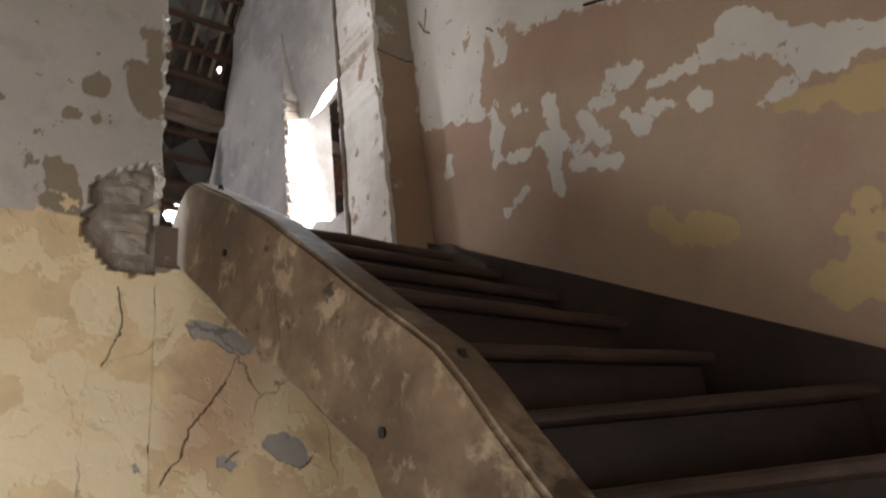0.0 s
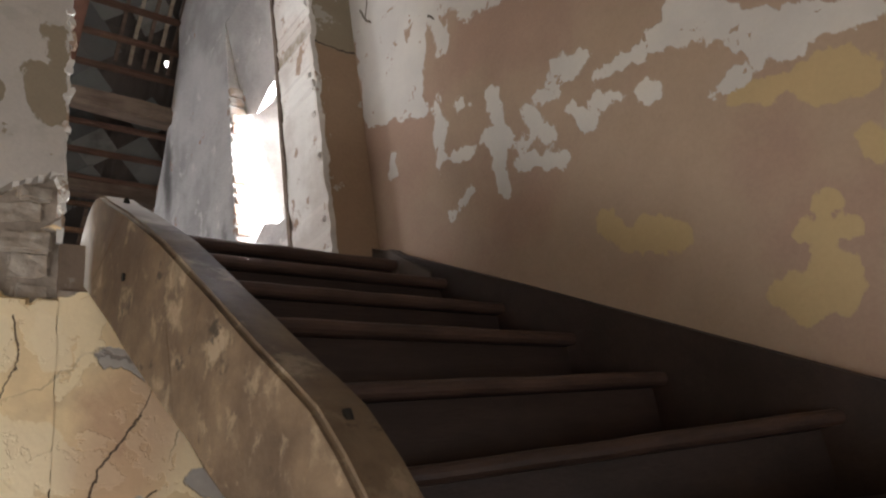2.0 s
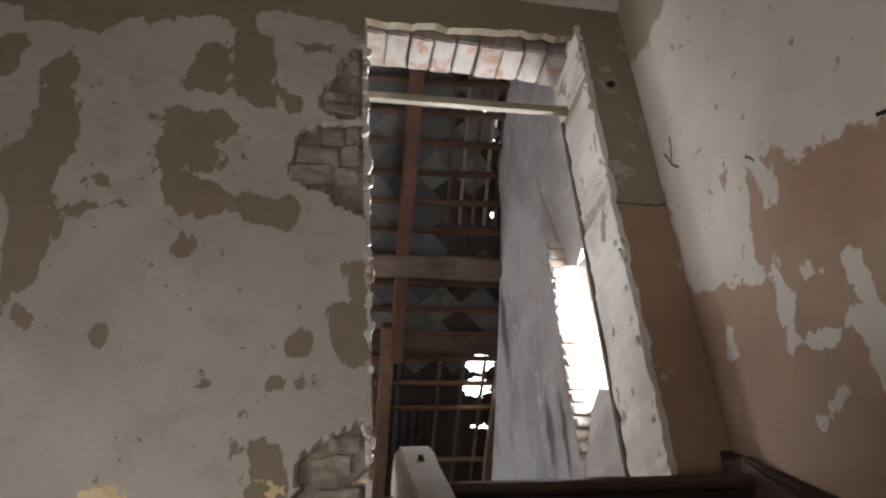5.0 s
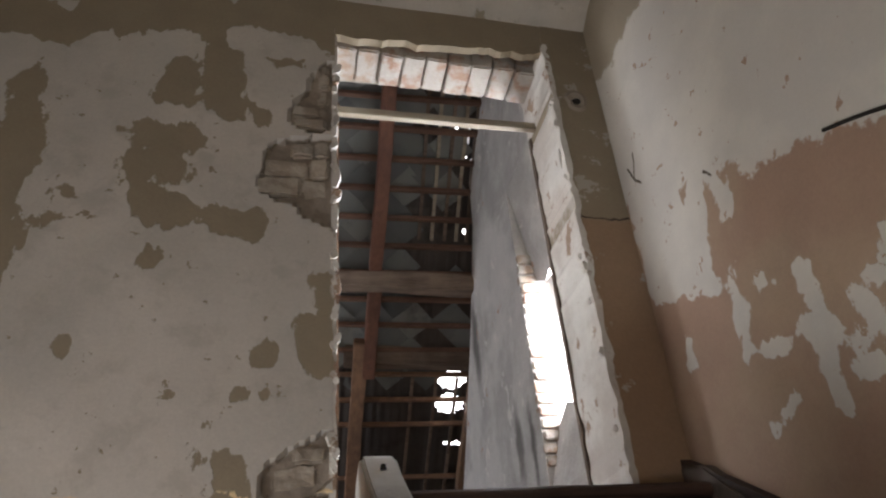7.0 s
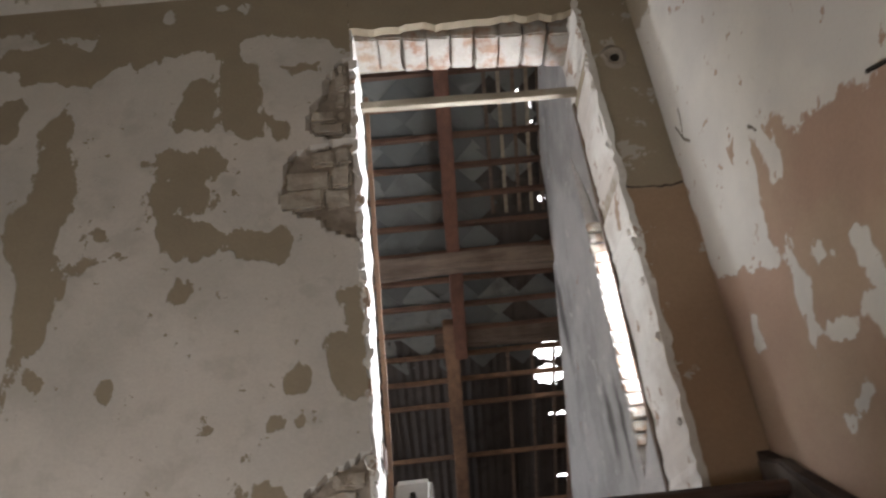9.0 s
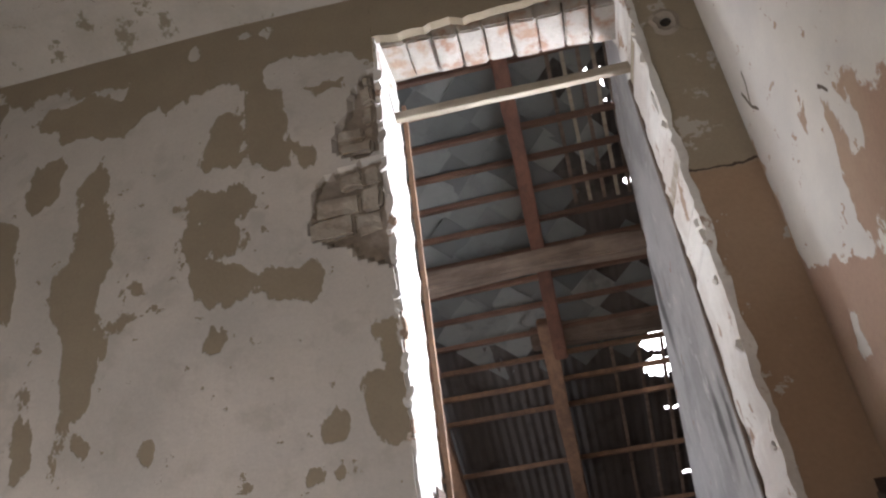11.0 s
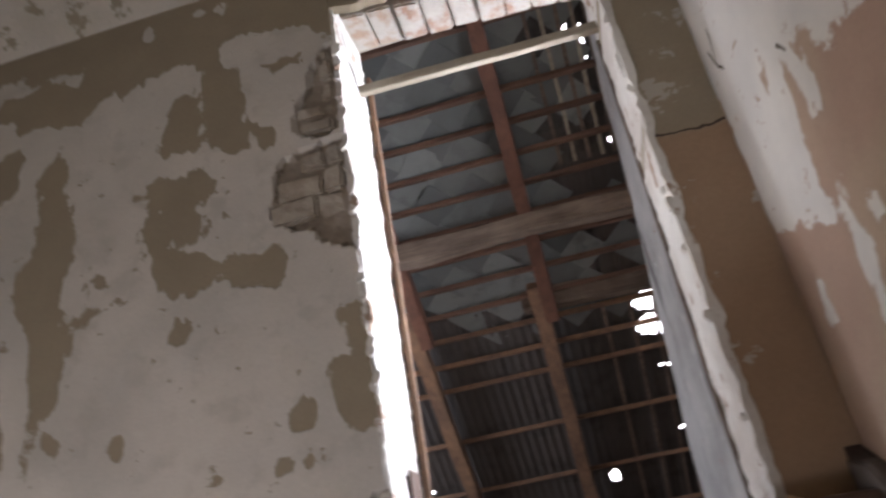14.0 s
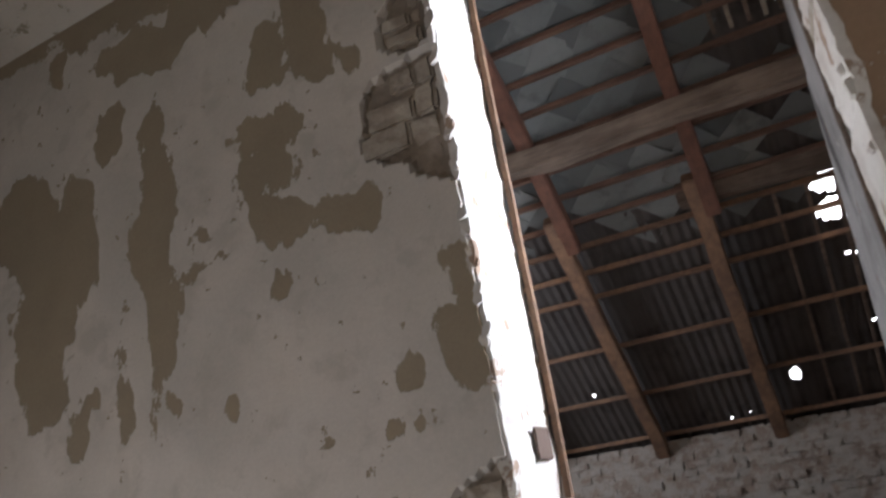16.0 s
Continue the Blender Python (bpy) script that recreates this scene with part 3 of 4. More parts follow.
def stairwell_shell():
    y0, y1 = WALL_Y, WALL_BACK
    w = setting("wall_north", ragged_panel(LEFT_X, DOOR_L, FLOOR_Z, 5.4, y0, y1 - 0.006, 'r', 0.02, 0.018), M_W,
                "grey plastered wall peeling to olive, ochre paint below", "wall")
    part("wall_below_door", ragged_panel(DOOR_L + 0.0, RIGHT_X, FLOOR_Z, 2.06, y0 + 0.002, y1 - 0.006, (), 0.025), M_W, w)
    part("wall_beside_door", ragged_panel(DOOR_R, RIGHT_X + 0.0, 2.06, 5.4, y0 + 0.002, y1 - 0.006, 'l', 0.05, 0.03, 4.0), M_W, w)
    part("wall_over_door", ragged_panel(DOOR_L, DOOR_R, 4.585, 5.4, y0 + 0.004, y0 + 0.05, 'b', 0.03, 0.05, 7.0), M_W, w)
    part("wall_over_bricks", block((DOOR_L, y0 + 0.051, 4.84), (DOOR_R, y1 - 0.006, 5.4)), M_ROUGH, w)
    bm = bmesh.new()
    rows = [[bm.verts.new((RIGHT_X + 0.003 * noise.noise((y * 2, z * 2, 9.0)), y, z)) for z in [FLOOR_Z + 5.6 * j / 200 for j in range(201)]]
            for y in [REAR_Y + (y0 + 0.1 - REAR_Y) * i / 190 for i in range(191)]]
    for ra, rb in zip(rows, rows[1:]):
        for j in range(200):
            bm.faces.new((ra[j], ra[j + 1], rb[j + 1], rb[j]))
    g = bmesh.ops.extrude_face_region(bm, geom=bm.faces[:])
    for v in g["geom"]:
        if isinstance(v, bmesh.types.BMVert):
            v.co.x = RIGHT_X + 0.4
    bmesh.ops.recalc_face_normals(bm, faces=bm.faces[:])
    setting("wall_east", bm, M_R,
            "brown distempered wall with torn white coat and ochre patches", "wall")
    # west and south walls, each with an unseen opening added to light the stair
    wx = LEFT_X
    w = setting("wall_west", block((wx - 0.4, REAR_Y, FLOOR_Z), (wx, 0.65, 5.4)), M_W, "plain plastered wall around an added, unseen opening", "wall")
    part("wall_piece", block((wx - 0.4, 2.05, FLOOR_Z), (wx, y1, 5.4)), M_W, w)
    part("wall_piece", block((wx - 0.4, 0.65, FLOOR_Z), (wx, 2.05, -0.15)), M_W, w)
    part("wall_piece", block((wx - 0.4, 0.65, 0.65), (wx, 2.05, 5.4)), M_W, w)
    w = setting("wall_south", block((wx - 0.4, REAR_Y - 0.4, FLOOR_Z), (-0.9, REAR_Y, 5.4)), M_W, "plain plastered wall around an added, unseen low opening", "wall")
    part("wall_piece", block((0.5, REAR_Y - 0.4, FLOOR_Z), (RIGHT_X + 0.4, REAR_Y, 5.4)), M_W, w)
    part("wall_piece", block((-0.9, REAR_Y - 0.4, 1.0), (0.5, REAR_Y, 5.4)), M_W, w)
    part("wall_piece", block((-0.9, REAR_Y - 0.4, FLOOR_Z), (0.5, REAR_Y, 0.0)), M_W, w)
    setting("floor", block((wx - 0.4, REAR_Y - 0.4, FLOOR_Z - 0.2), (RIGHT_X + 0.4, y1, FLOOR_Z)), M_FLOOR, "dusty floor at the foot of the stair", "floor")
    bm = bmesh.new()
    rows = []
    for j in range(41):
        yy = REAR_Y + (WALL_Y - REAR_Y + 0.01) * j / 40
        drop = 0.10 * max(0.0, 1 - (WALL_Y - yy) / 0.28) ** 2
        rows.append([bm.verts.new((x, yy, CEIL_Z + 0.05 - drop - 0.10 * max(0, (x - 0.0) / 2.1) + 0.012 * noise.noise((x * 1.5, yy * 1.5, 0))))
                     for x in [LEFT_X + (RIGHT_X - LEFT_X + 0.01) * i / 60 for i in range(61)]])
    for a, b in zip(rows, rows[1:]):
        for i in range(60):
            bm.faces.new((a[i], b[i], b[i + 1], a[i + 1]))
    g = bmesh.ops.extrude_face_region(bm, geom=bm.faces[:])
    for v in g["geom"]:
        if isinstance(v, bmesh.types.BMVert):
            v.co.z += 0.3
    bmesh.ops.recalc_face_normals(bm, faces=bm.faces[:])
    setting("ceiling", bm, M_CEIL, "stained plaster ceiling with a rounded cove", "ceiling")


stairwell_shell()


def mark_wear():
    """Keeps on each wall's vertices how far they lie from the worn patches."""
    kinds = {M_W.name: (0, {"bare": W_MIDDLE + W_WEST + W_LOWER, "islands": W_ISLANDS, "pale": W_PALE, "rose": W_ROSE, "broken": W_BROKEN, "stone": W_STONE}),
             M_R.name: (1, {"white": R_FINGERS + R_TORN, "ochre": R_OCHRE})}
    for ob in scene.objects:
        if ob.type != 'MESH' or not ob.data.materials or ob.data.materials[0].name not in kinds:
            continue
        axis, sets = kinds[ob.data.materials[0].name]
        co = np.empty(len(ob.data.vertices) * 3, dtype=np.float32)
        ob.data.vertices.foreach_get("co", co)
        co = co.reshape(-1, 3)[:, (axis, 2)]
        for name, rows in sets.items():
            best = np.full(len(co), 0.4, dtype=np.float32)
            for u0, z0, u1, z1, r in rows:
                a, ab = np.array((u0, z0)), np.array((u1 - u0, z1 - z0))
                h = np.clip((co - a) @ ab / max(ab @ ab, 1e-5), 0, 1)
                best = np.minimum(best, np.linalg.norm(co - a - h[:, None] * ab, axis=1) - r)
            ob.data.attributes.new(name, 'FLOAT', 'POINT').data.foreach_set("value", best.astype(np.float32))


mark_wear()

# ---- stairs ----
RISE, RUN, NOSE_Y, NOSE_Z = 0.204, 0.303, 1.675, 1.640
PIVOT = (0.86, 1.53)


def tread_and_riser(stair, bm_t, bm_r, bm_e):
    part("tread", bm_t, M_TREAD, stair)
    part("riser", bm_r, M_TREAD, stair)
    part("nosing", bm_e, M_EDGE, stair, "worn rounded nosing")


def rounded_bar(a, b, r, seed):
    """A rounded bar between two points with slight wear."""
    a, b = Vector(a), Vector(b)
    bm = bmesh.new()
    d = b - a
    rot = d.to_track_quat('X', 'Z').to_matrix().to_4x4()
    g = bmesh.ops.create_cone(bm, cap_ends=True, segments=12, radius1=r, radius2=r, depth=d.length, matrix=Matrix.Rotation(math.pi / 2, 4, 'Y'))
    for v in bm.verts:
        v.co.z *= 1.0
    edges = [e for e in bm.edges if abs(e.verts[0].co.x - e.verts[1].co.x) > d.length * 0.5]
    bmesh.ops.subdivide_edges(bm, edges=edges, cuts=16)
    bmesh.ops.transform(bm, matrix=Matrix.Translation((a + b) / 2) @ rot, verts=bm.verts)
    wobble(bm, 0.004, 6.0, seed)
    return bm


def build_stair():
    stair = tagged(new("staircase"), "dark brown wooden staircase with worn treads and a heavy side string", "staircase")
    x0, x1 = 0.90, 2.07
    for k in range(0, 3):
        y, z = NOSE_Y + RUN * k, NOSE_Z + RISE * k
        tread_and_riser(stair,
                        block((x0, y + 0.012, z - 0.04), (x1, y + RUN + 0.045, z), 0.004),
                        block((x0, y + 0.04, z - RISE), (x1, y + 0.062, z - 0.042)),
                        rounded_bar((x0, y + 0.014, z - 0.021), (x1, y + 0.014, z - 0.021), 0.021, k))
    y, z = 2.59, SILL + 0.005
    tread_and_riser(stair, block((x0 - 0.06, y + 0.016, z - 0.05), (x1, WALL_Y - 0.004, z), 0.004),
                    block((x0, y + 0.04, NOSE_Z + RISE * 2), (x1, y + 0.062, z - 0.052)),
                    rounded_bar((x0, y + 0.018, z - 0.026), (x1, y + 0.018, z - 0.026), 0.026, 9))
    # winders about the inner corner
    angles = [6, -7.5, -27, -50, -72, -95]
    for k, (a, b) in enumerate(zip(angles[1:], angles)):
        z = NOSE_Z - RISE * (k + 1)

        def rim(deg, near, pad=0.0):
            d = Vector((math.cos(radians(deg)), math.sin(radians(deg))))
            o = Vector(PIVOT)
            reach = min((2.07 - o.x) / d.x if d.x > 1e-3 else 9, 1.45)
            side = Vector((-d.y, d.x)) * pad
            return o + d * 0.05 + side, o + d * reach + side
        p0, p1 = rim(a, 0, 0.012)
        q0, q1 = rim(b + 5, 0)
        bm = bmesh.new()
        corner = [p0, p1] + ([Vector((2.07, PIVOT[1] - 1.43))] if p1.x < 2.0 and q1.x > 2.0 else []) + [q1, q0]
        low = [bm.verts.new((*c, z - 0.04)) for c in corner]
        high = [bm.verts.new((*c, z)) for c in corner]
        bm.faces.new(high)
        bm.faces.new(low[::-1])
        for i in range(len(corner)):
            j = (i + 1) % len(corner)
            bm.faces.new((low[i], low[j], high[j], high[i]))
        bmesh.ops.recalc_face_normals(bm, faces=bm.faces[:])
        s0, s1 = rim(a, 0, 0.05)
        length = (s1 - s0).length
        m = Matrix.Translation((*s0, 0)) @ Matrix.Rotation(math.atan2(s1.y - s0.y, s1.x - s0.x), 4, 'Z')
        tread_and_riser(stair, bm, block((0, 0, z - RISE), (length, 0.022, z - 0.042), 0, m),
                        rounded_bar((*p0, z - 0.021), (*p1, z - 0.021), 0.021, 20 + k))
    # lower steps before the turn
    for k in range(4):
        x, z = 0.56 - 0.27 * k, 0.43 - 0.18 * k
        if z > FLOOR_Z + 0.1:
            part("lower_step", block((x, -0.25, FLOOR_Z), (x + 0.29, 1.0, z), 0.008), M_TREAD, stair)
    # the side string, a thick shaped plank
    top = [(2.93, 2.15), (2.91, 2.25), (2.865, 2.315), (2.79, 2.362), (2.711, 2.382), (2.64, 2.375), (2.582, 2.352), (2.297, 2.16), (1.98, 1.94), (1.674, 1.695),
           (1.443, 1.508), (1.298, 1.396), (1.215, 1.326), (1.14, 1.24), (1.07, 1.145), (0.957, 1.005), (0.75, 0.70), (0.52, 0.38), (0.45, FLOOR_Z)]
    low = [(0.98, FLOOR_Z), (1.03, 0.3), (1.25, 0.72), (1.44, 1.03), (1.512, 1.152), (1.607, 1.222), (1.894, 1.421), (2.295, 1.708), (2.753, 2.042)]
    bm = prism(top + low, 0.800, 0.920, 0)
    edges = [e for e in bm.edges if len(e.link_faces) == 2 and abs(e.verts[0].co.x - e.verts[1].co.x) < 1e-4]
    bmesh.ops.bevel(bm, geom=edges, offset=0.012, segments=3, affect='EDGES')
    bmesh.ops.triangulate(bm, faces=bm.faces[:])
    bmesh.ops.subdivide_edges(bm, edges=[e for e in bm.edges if e.calc_length() > 0.15], cuts=2)
    wobble(bm, 0.006, 4.0, 2)
    s = part("string_board", bm, M_STRING, stair, "scuffed brown plank with worn bare edge, doorway light painted on its upper end")
    for y, z in ((2.305, 1.946), (1.42, 1.19)):
        bm = bmesh.new()
        bmesh.ops.create_cone(bm, cap_ends=True, segments=14, radius1=0.013, radius2=0.011, depth=0.012,
                              matrix=Matrix.Translation((0.800, y, z)) @ Matrix.Rotation(math.pi / 2, 4, 'Y'))
        part("peg", bm, M_BLACK, s)
    # Black plugs in place of the shade inside nail holes.
    for y, z in ((2.50, 2.30), (1.20, 1.308)):
        bm = bmesh.new()
        bmesh.ops.create_cone(bm, cap_ends=True, segments=10, radius1=0.012, radius2=0.008, depth=0.02, matrix=Matrix.Translation((0.86, y, z)))
        part("nail_hole", bm, M_BLACK, s)
    # the wall string
    prof = [(2.78, 2.375), (2.54, 2.25), (1.90, 1.895), (0.85, 1.295), (0.3, 1.0), (0.3, 0.4), (0.9, 0.8), (2.78, 1.95)]
    part("wall_string", prism(prof[::-1], 2.055, 2.10, 0), M_TREAD, stair)
    # small plaster-covered block where the string meets the corner
    bm = prism([(2.78, 2.35), (2.62, 2.31), (2.36, 2.11), (2.36, 2.0), (2.78, 2.0)][::-1], 2.045, 2.102, 0)
    bmesh.ops.bevel(bm, geom=bm.edges[:], offset=0.010, segments=2, affect='EDGES')
    part("string_end", bm, M_LEDGE, stair, "plaster smeared block")
    return stair


build_stair()


# ---- doorway ----
def doorway():
    y0, y1 = WALL_Y, WALL_BACK
    d = setting("door_1", block((DOOR_L, y0 + 0.01, 2.06), (DOOR_R, y1, SILL), 0.004), M_FLOOR, "bare broken doorway with plastered jambs and brick head", "doorway")
    part("jamb", ragged_panel(DOOR_L - 0.012, DOOR_L + 0.012, SILL, HEAD + 0.16, y0 + 0.012, y1, 'r', 0.024, 0.02, 3), M_JAMB, d, "bright lime-washed jamb with frayed edge")
    part("jamb", ragged_panel(DOOR_R - 0.010, DOOR_R + 0.02, SILL, HEAD + 0.16, y0 - 0.003, y1, 'lr', 0.03, 0.03, 8), M_JAMB, d, "chipped white plaster jamb")
    # Bar added in the rotted-out beam's recess, the gap's dark in its colour.
    part("lintel_board", beam_at((DOOR_L - 0.04, y0 + 0.10, 4.85), (DOOR_R + 0.06, y0 + 0.10, 4.78), 0.09, 0.10, 5), M_LEDGE, d, "dark bar added in the gap left by the rotted lintel beam")
    width = (DOOR_R - DOOR_L) / 9
    for i in range(9):
        x = DOOR_L + width * i
        bm = block((0.002, 0, 0), (width - 0.002, 0.24, 0.16), 0.009)
        wobble(bm, 0.008, 12, i)
        p = part("brick", bm, M_BRICK, d)
        p.matrix_basis = pose(x, y0 + 0.145, 4.66 - 0.0095 * i + 0.006 * math.sin(i * 2.1), 0, 4.3, 0)
    bm = block((DOOR_L, y0 + 0.16, 4.67), (DOOR_R, y1 - 0.008, 4.80))
    part("mortar", bm, M_ROUGH, d)


def beam_at(a, b, w, h, seed=0, wear=0.012):
    a, b = Vector(a), Vector(b)
    bm = beam((b - a).length, w, h, seed, wear)
    x = (b - a).normalized()
    side = Vector((0, 0, 1)).cross(x).normalized()
    up = x.cross(side)
    m = Matrix((x, side, up)).transposed().to_4x4()
    bmesh.ops.transform(bm, matrix=Matrix.Translation(a) @ m, verts=bm.verts)
    return bm


doorway()
tagged(link("cross_bar", beam_at((DOOR_L - 0.02, 3.08, 4.36), (DOOR_R + 0.02, 3.08, 4.335), 0.04, 0.045, 3, 0.004), M_LATH),
       "thin whitewashed wooden bar across the doorway", "bar")



def broken_masonry():
    """Courses of rubble laid bare beside the doorway."""
    w = tagged(new("bare_masonry"), "rough rubble courses laid bare where plaster fell off", "masonry", kind="structure")
    rnd = random.Random(11)
    for z0, z1 in ((3.38, 4.42), (2.0, 2.54)):
        z = z0
        while z < z1:
            h = rnd.uniform(0.065, 0.115)
            x = 0.36 + rnd.uniform(-0.05, 0.05)
            while x < DOOR_L - 0.03:
                l = min(rnd.uniform(0.09, 0.26), DOOR_L - 0.012 - x)
                if l < 0.03:
                    break
                if fallen(x + 0.2 * l, z + h / 2, -0.008) and fallen(x + 0.7 * l, z + h / 2, -0.01):
                    bm = block((0, 0, 0), (l - rnd.uniform(0.004, 0.014), 0.08, h - rnd.uniform(0.005, 0.014)), 0.012)
                    bmesh.ops.subdivide_edges(bm, edges=[e for e in bm.edges if e.calc_length() > 0.05], cuts=2, use_grid_fill=True)
                    wobble(bm, 0.012, 9, rnd.uniform(0, 50))
                    wobble(bm, 0.006, 28, rnd.uniform(0, 50))
                    p = part("stone", bm, M_STONE, w)
                    p.matrix_basis = pose(x, WALL_Y + rnd.uniform(0.004, 0.024), z, rnd.uniform(-3, 3), rnd.uniform(-4, 4), rnd.uniform(-4, 4))
                x += l
            z += h


broken_masonry()
plate = tagged(link("hinge_plate", block((0.738, 2.99, 2.50), (0.746, 3.12, 2.60), 0.003), M_IRON), "small rusty iron hinge plate on the jamb", "hinge")
tagged(link("frame_strip", beam_at((0.748, WALL_BACK + 0.015, SILL), (0.748, WALL_BACK + 0.0149, HEAD), 0.022, 0.03, 2, 0.003), M_PALE),
       "thin pale remnant of the door frame", "door frame")

# Thin dark strip in place of the shaded groove at the jamb's back.
tagged(link("frame_post", beam_at((DOOR_R - 0.012, WALL_BACK - 0.02, SILL), (DOOR_R - 0.012, WALL_BACK - 0.0201, 4.3), 0.014, 0.03, 7, 0.004), M_BEAM),
       "dark strip standing for the shaded groove behind the white jamb", "door frame")


def wall_cable():
    cu = bpy.data.curves.new("cable", 'CURVE')
    cu.dimensions, cu.bevel_depth, cu.bevel_resolution = '3D', 0.0065, 2
    sp = cu.splines.new('POLY')
    sp.points.add(24)
    for i, p in enumerate(sp.points):
        y = 1.58 - 0.055 * i
        p.co = (RIGHT_X - 0.006 + 0.003 * math.sin(i * 1.3), y, 3.02 - 0.48 * (1.58 - y) + 0.004 * math.sin(i * 0.9), 1)
    cu.materials.append(M_BLACK)
    ob = new("wall_cable", cu)
    bpy.context.view_layer.update()
    me = bpy.data.meshes.new_from_object(ob)
    bpy.data.objects.remove(ob)
    tagged(new("wall_cable", me), "thin black cable stapled along the distempered wall", "cable")


wall_cable()


def socket_hole():
    bm = bmesh.new()
    rings = []
    for r, d in ((0.062, -0.004), (0.045, -0.012), (0.034, -0.006), (0.022, -0.001)):
        rings.append([bm.verts.new((r * (1 + 0.35 * noise.noise((math.cos(a) * 2, math.sin(a) * 2, r * 30))) * math.cos(a), d, r * 1.2 * math.sin(a)))
                      for a in [k * math.pi / 10 for k in range(20)]])
    for ra, rb in zip(rings, rings[1:]):
        for i in range(20):
            bm.faces.new((ra[i], ra[(i + 1) % 20], rb[(i + 1) % 20], rb[i]))
    bmesh.ops.recalc_face_normals(bm, faces=bm.faces[:])
    hole = tagged(link("socket_hole", bm, M_ROUGH), "broken hole in the plaster beside the door head", "hole", kind="structure")
    hole.location = (1.965, WALL_Y, 4.25)
    # Black disc paints the shade deep in the hole.
    bm = bmesh.new()
    bmesh.ops.create_cone(bm, cap_ends=True, segments=14, radius1=0.026, radius2=0.022, depth=0.008, matrix=Matrix.Rotation(math.pi / 2, 4, 'X'))
    wobble(bm, 0.008, 20, 3)
    part("dark_pit", bm, M_BLACK, hole)


socket_hole()


def wall_chips():
    """Plaster scabs left on the white jamb and along the broken edge."""
    w = tagged(new("plaster_scabs"), "ragged white plaster scabs along the broken door edge", "plaster", kind="structure")
    rnd = random.Random(3)
    for i in range(46):
        z = rnd.uniform(2.35, 4.45)
        bm = bmesh.new()
        c = [bm.verts.new((rnd.uniform(0.6, 1.1) * math.cos(a), 0, rnd.uniform(0.6, 1.3) * math.sin(a))) for a in [k * math.pi / 3.5 for k in range(7)]]
        f = bm.faces.new(c)
        g = bmesh.ops.extrude_face_region(bm, geom=[f])
        for v in g["geom"]:
            if isinstance(v, bmesh.types.BMVert):
                v.co.y += 1.0
        bmesh.ops.recalc_face_normals(bm, faces=bm.faces[:])
        p = part("scab", bm, M_JAMB, w)
        r = rnd.uniform(0.008, 0.022)
        left = i < 34
        p.matrix_basis = pose((DOOR_L + rnd.uniform(-0.004, 0.012)) if left else DOOR_R - 0.01, WALL_Y - 0.004 + (0 if left else rnd.uniform(0, 0.05)), z, rnd.uniform(-15, 15), rnd.uniform(-30, 30), rnd.uniform(-20, 20)) @ Matrix.Diagonal((r, 0.02, r * rnd.uniform(1, 2.4), 1))


wall_chips()

# ---- attic behind the doorway ----
EAVE_Y, EAVE_Z, SLOPE = 9.0, 2.73, -0.766
PITCH = math.atan(SLOPE)


def roof_z(y):
    return EAVE_Z + SLOPE * (y - EAVE_Y)


ATTIC_L, ATTIC_R, RIDGE_Y = -3.0, 4.2, 3.3


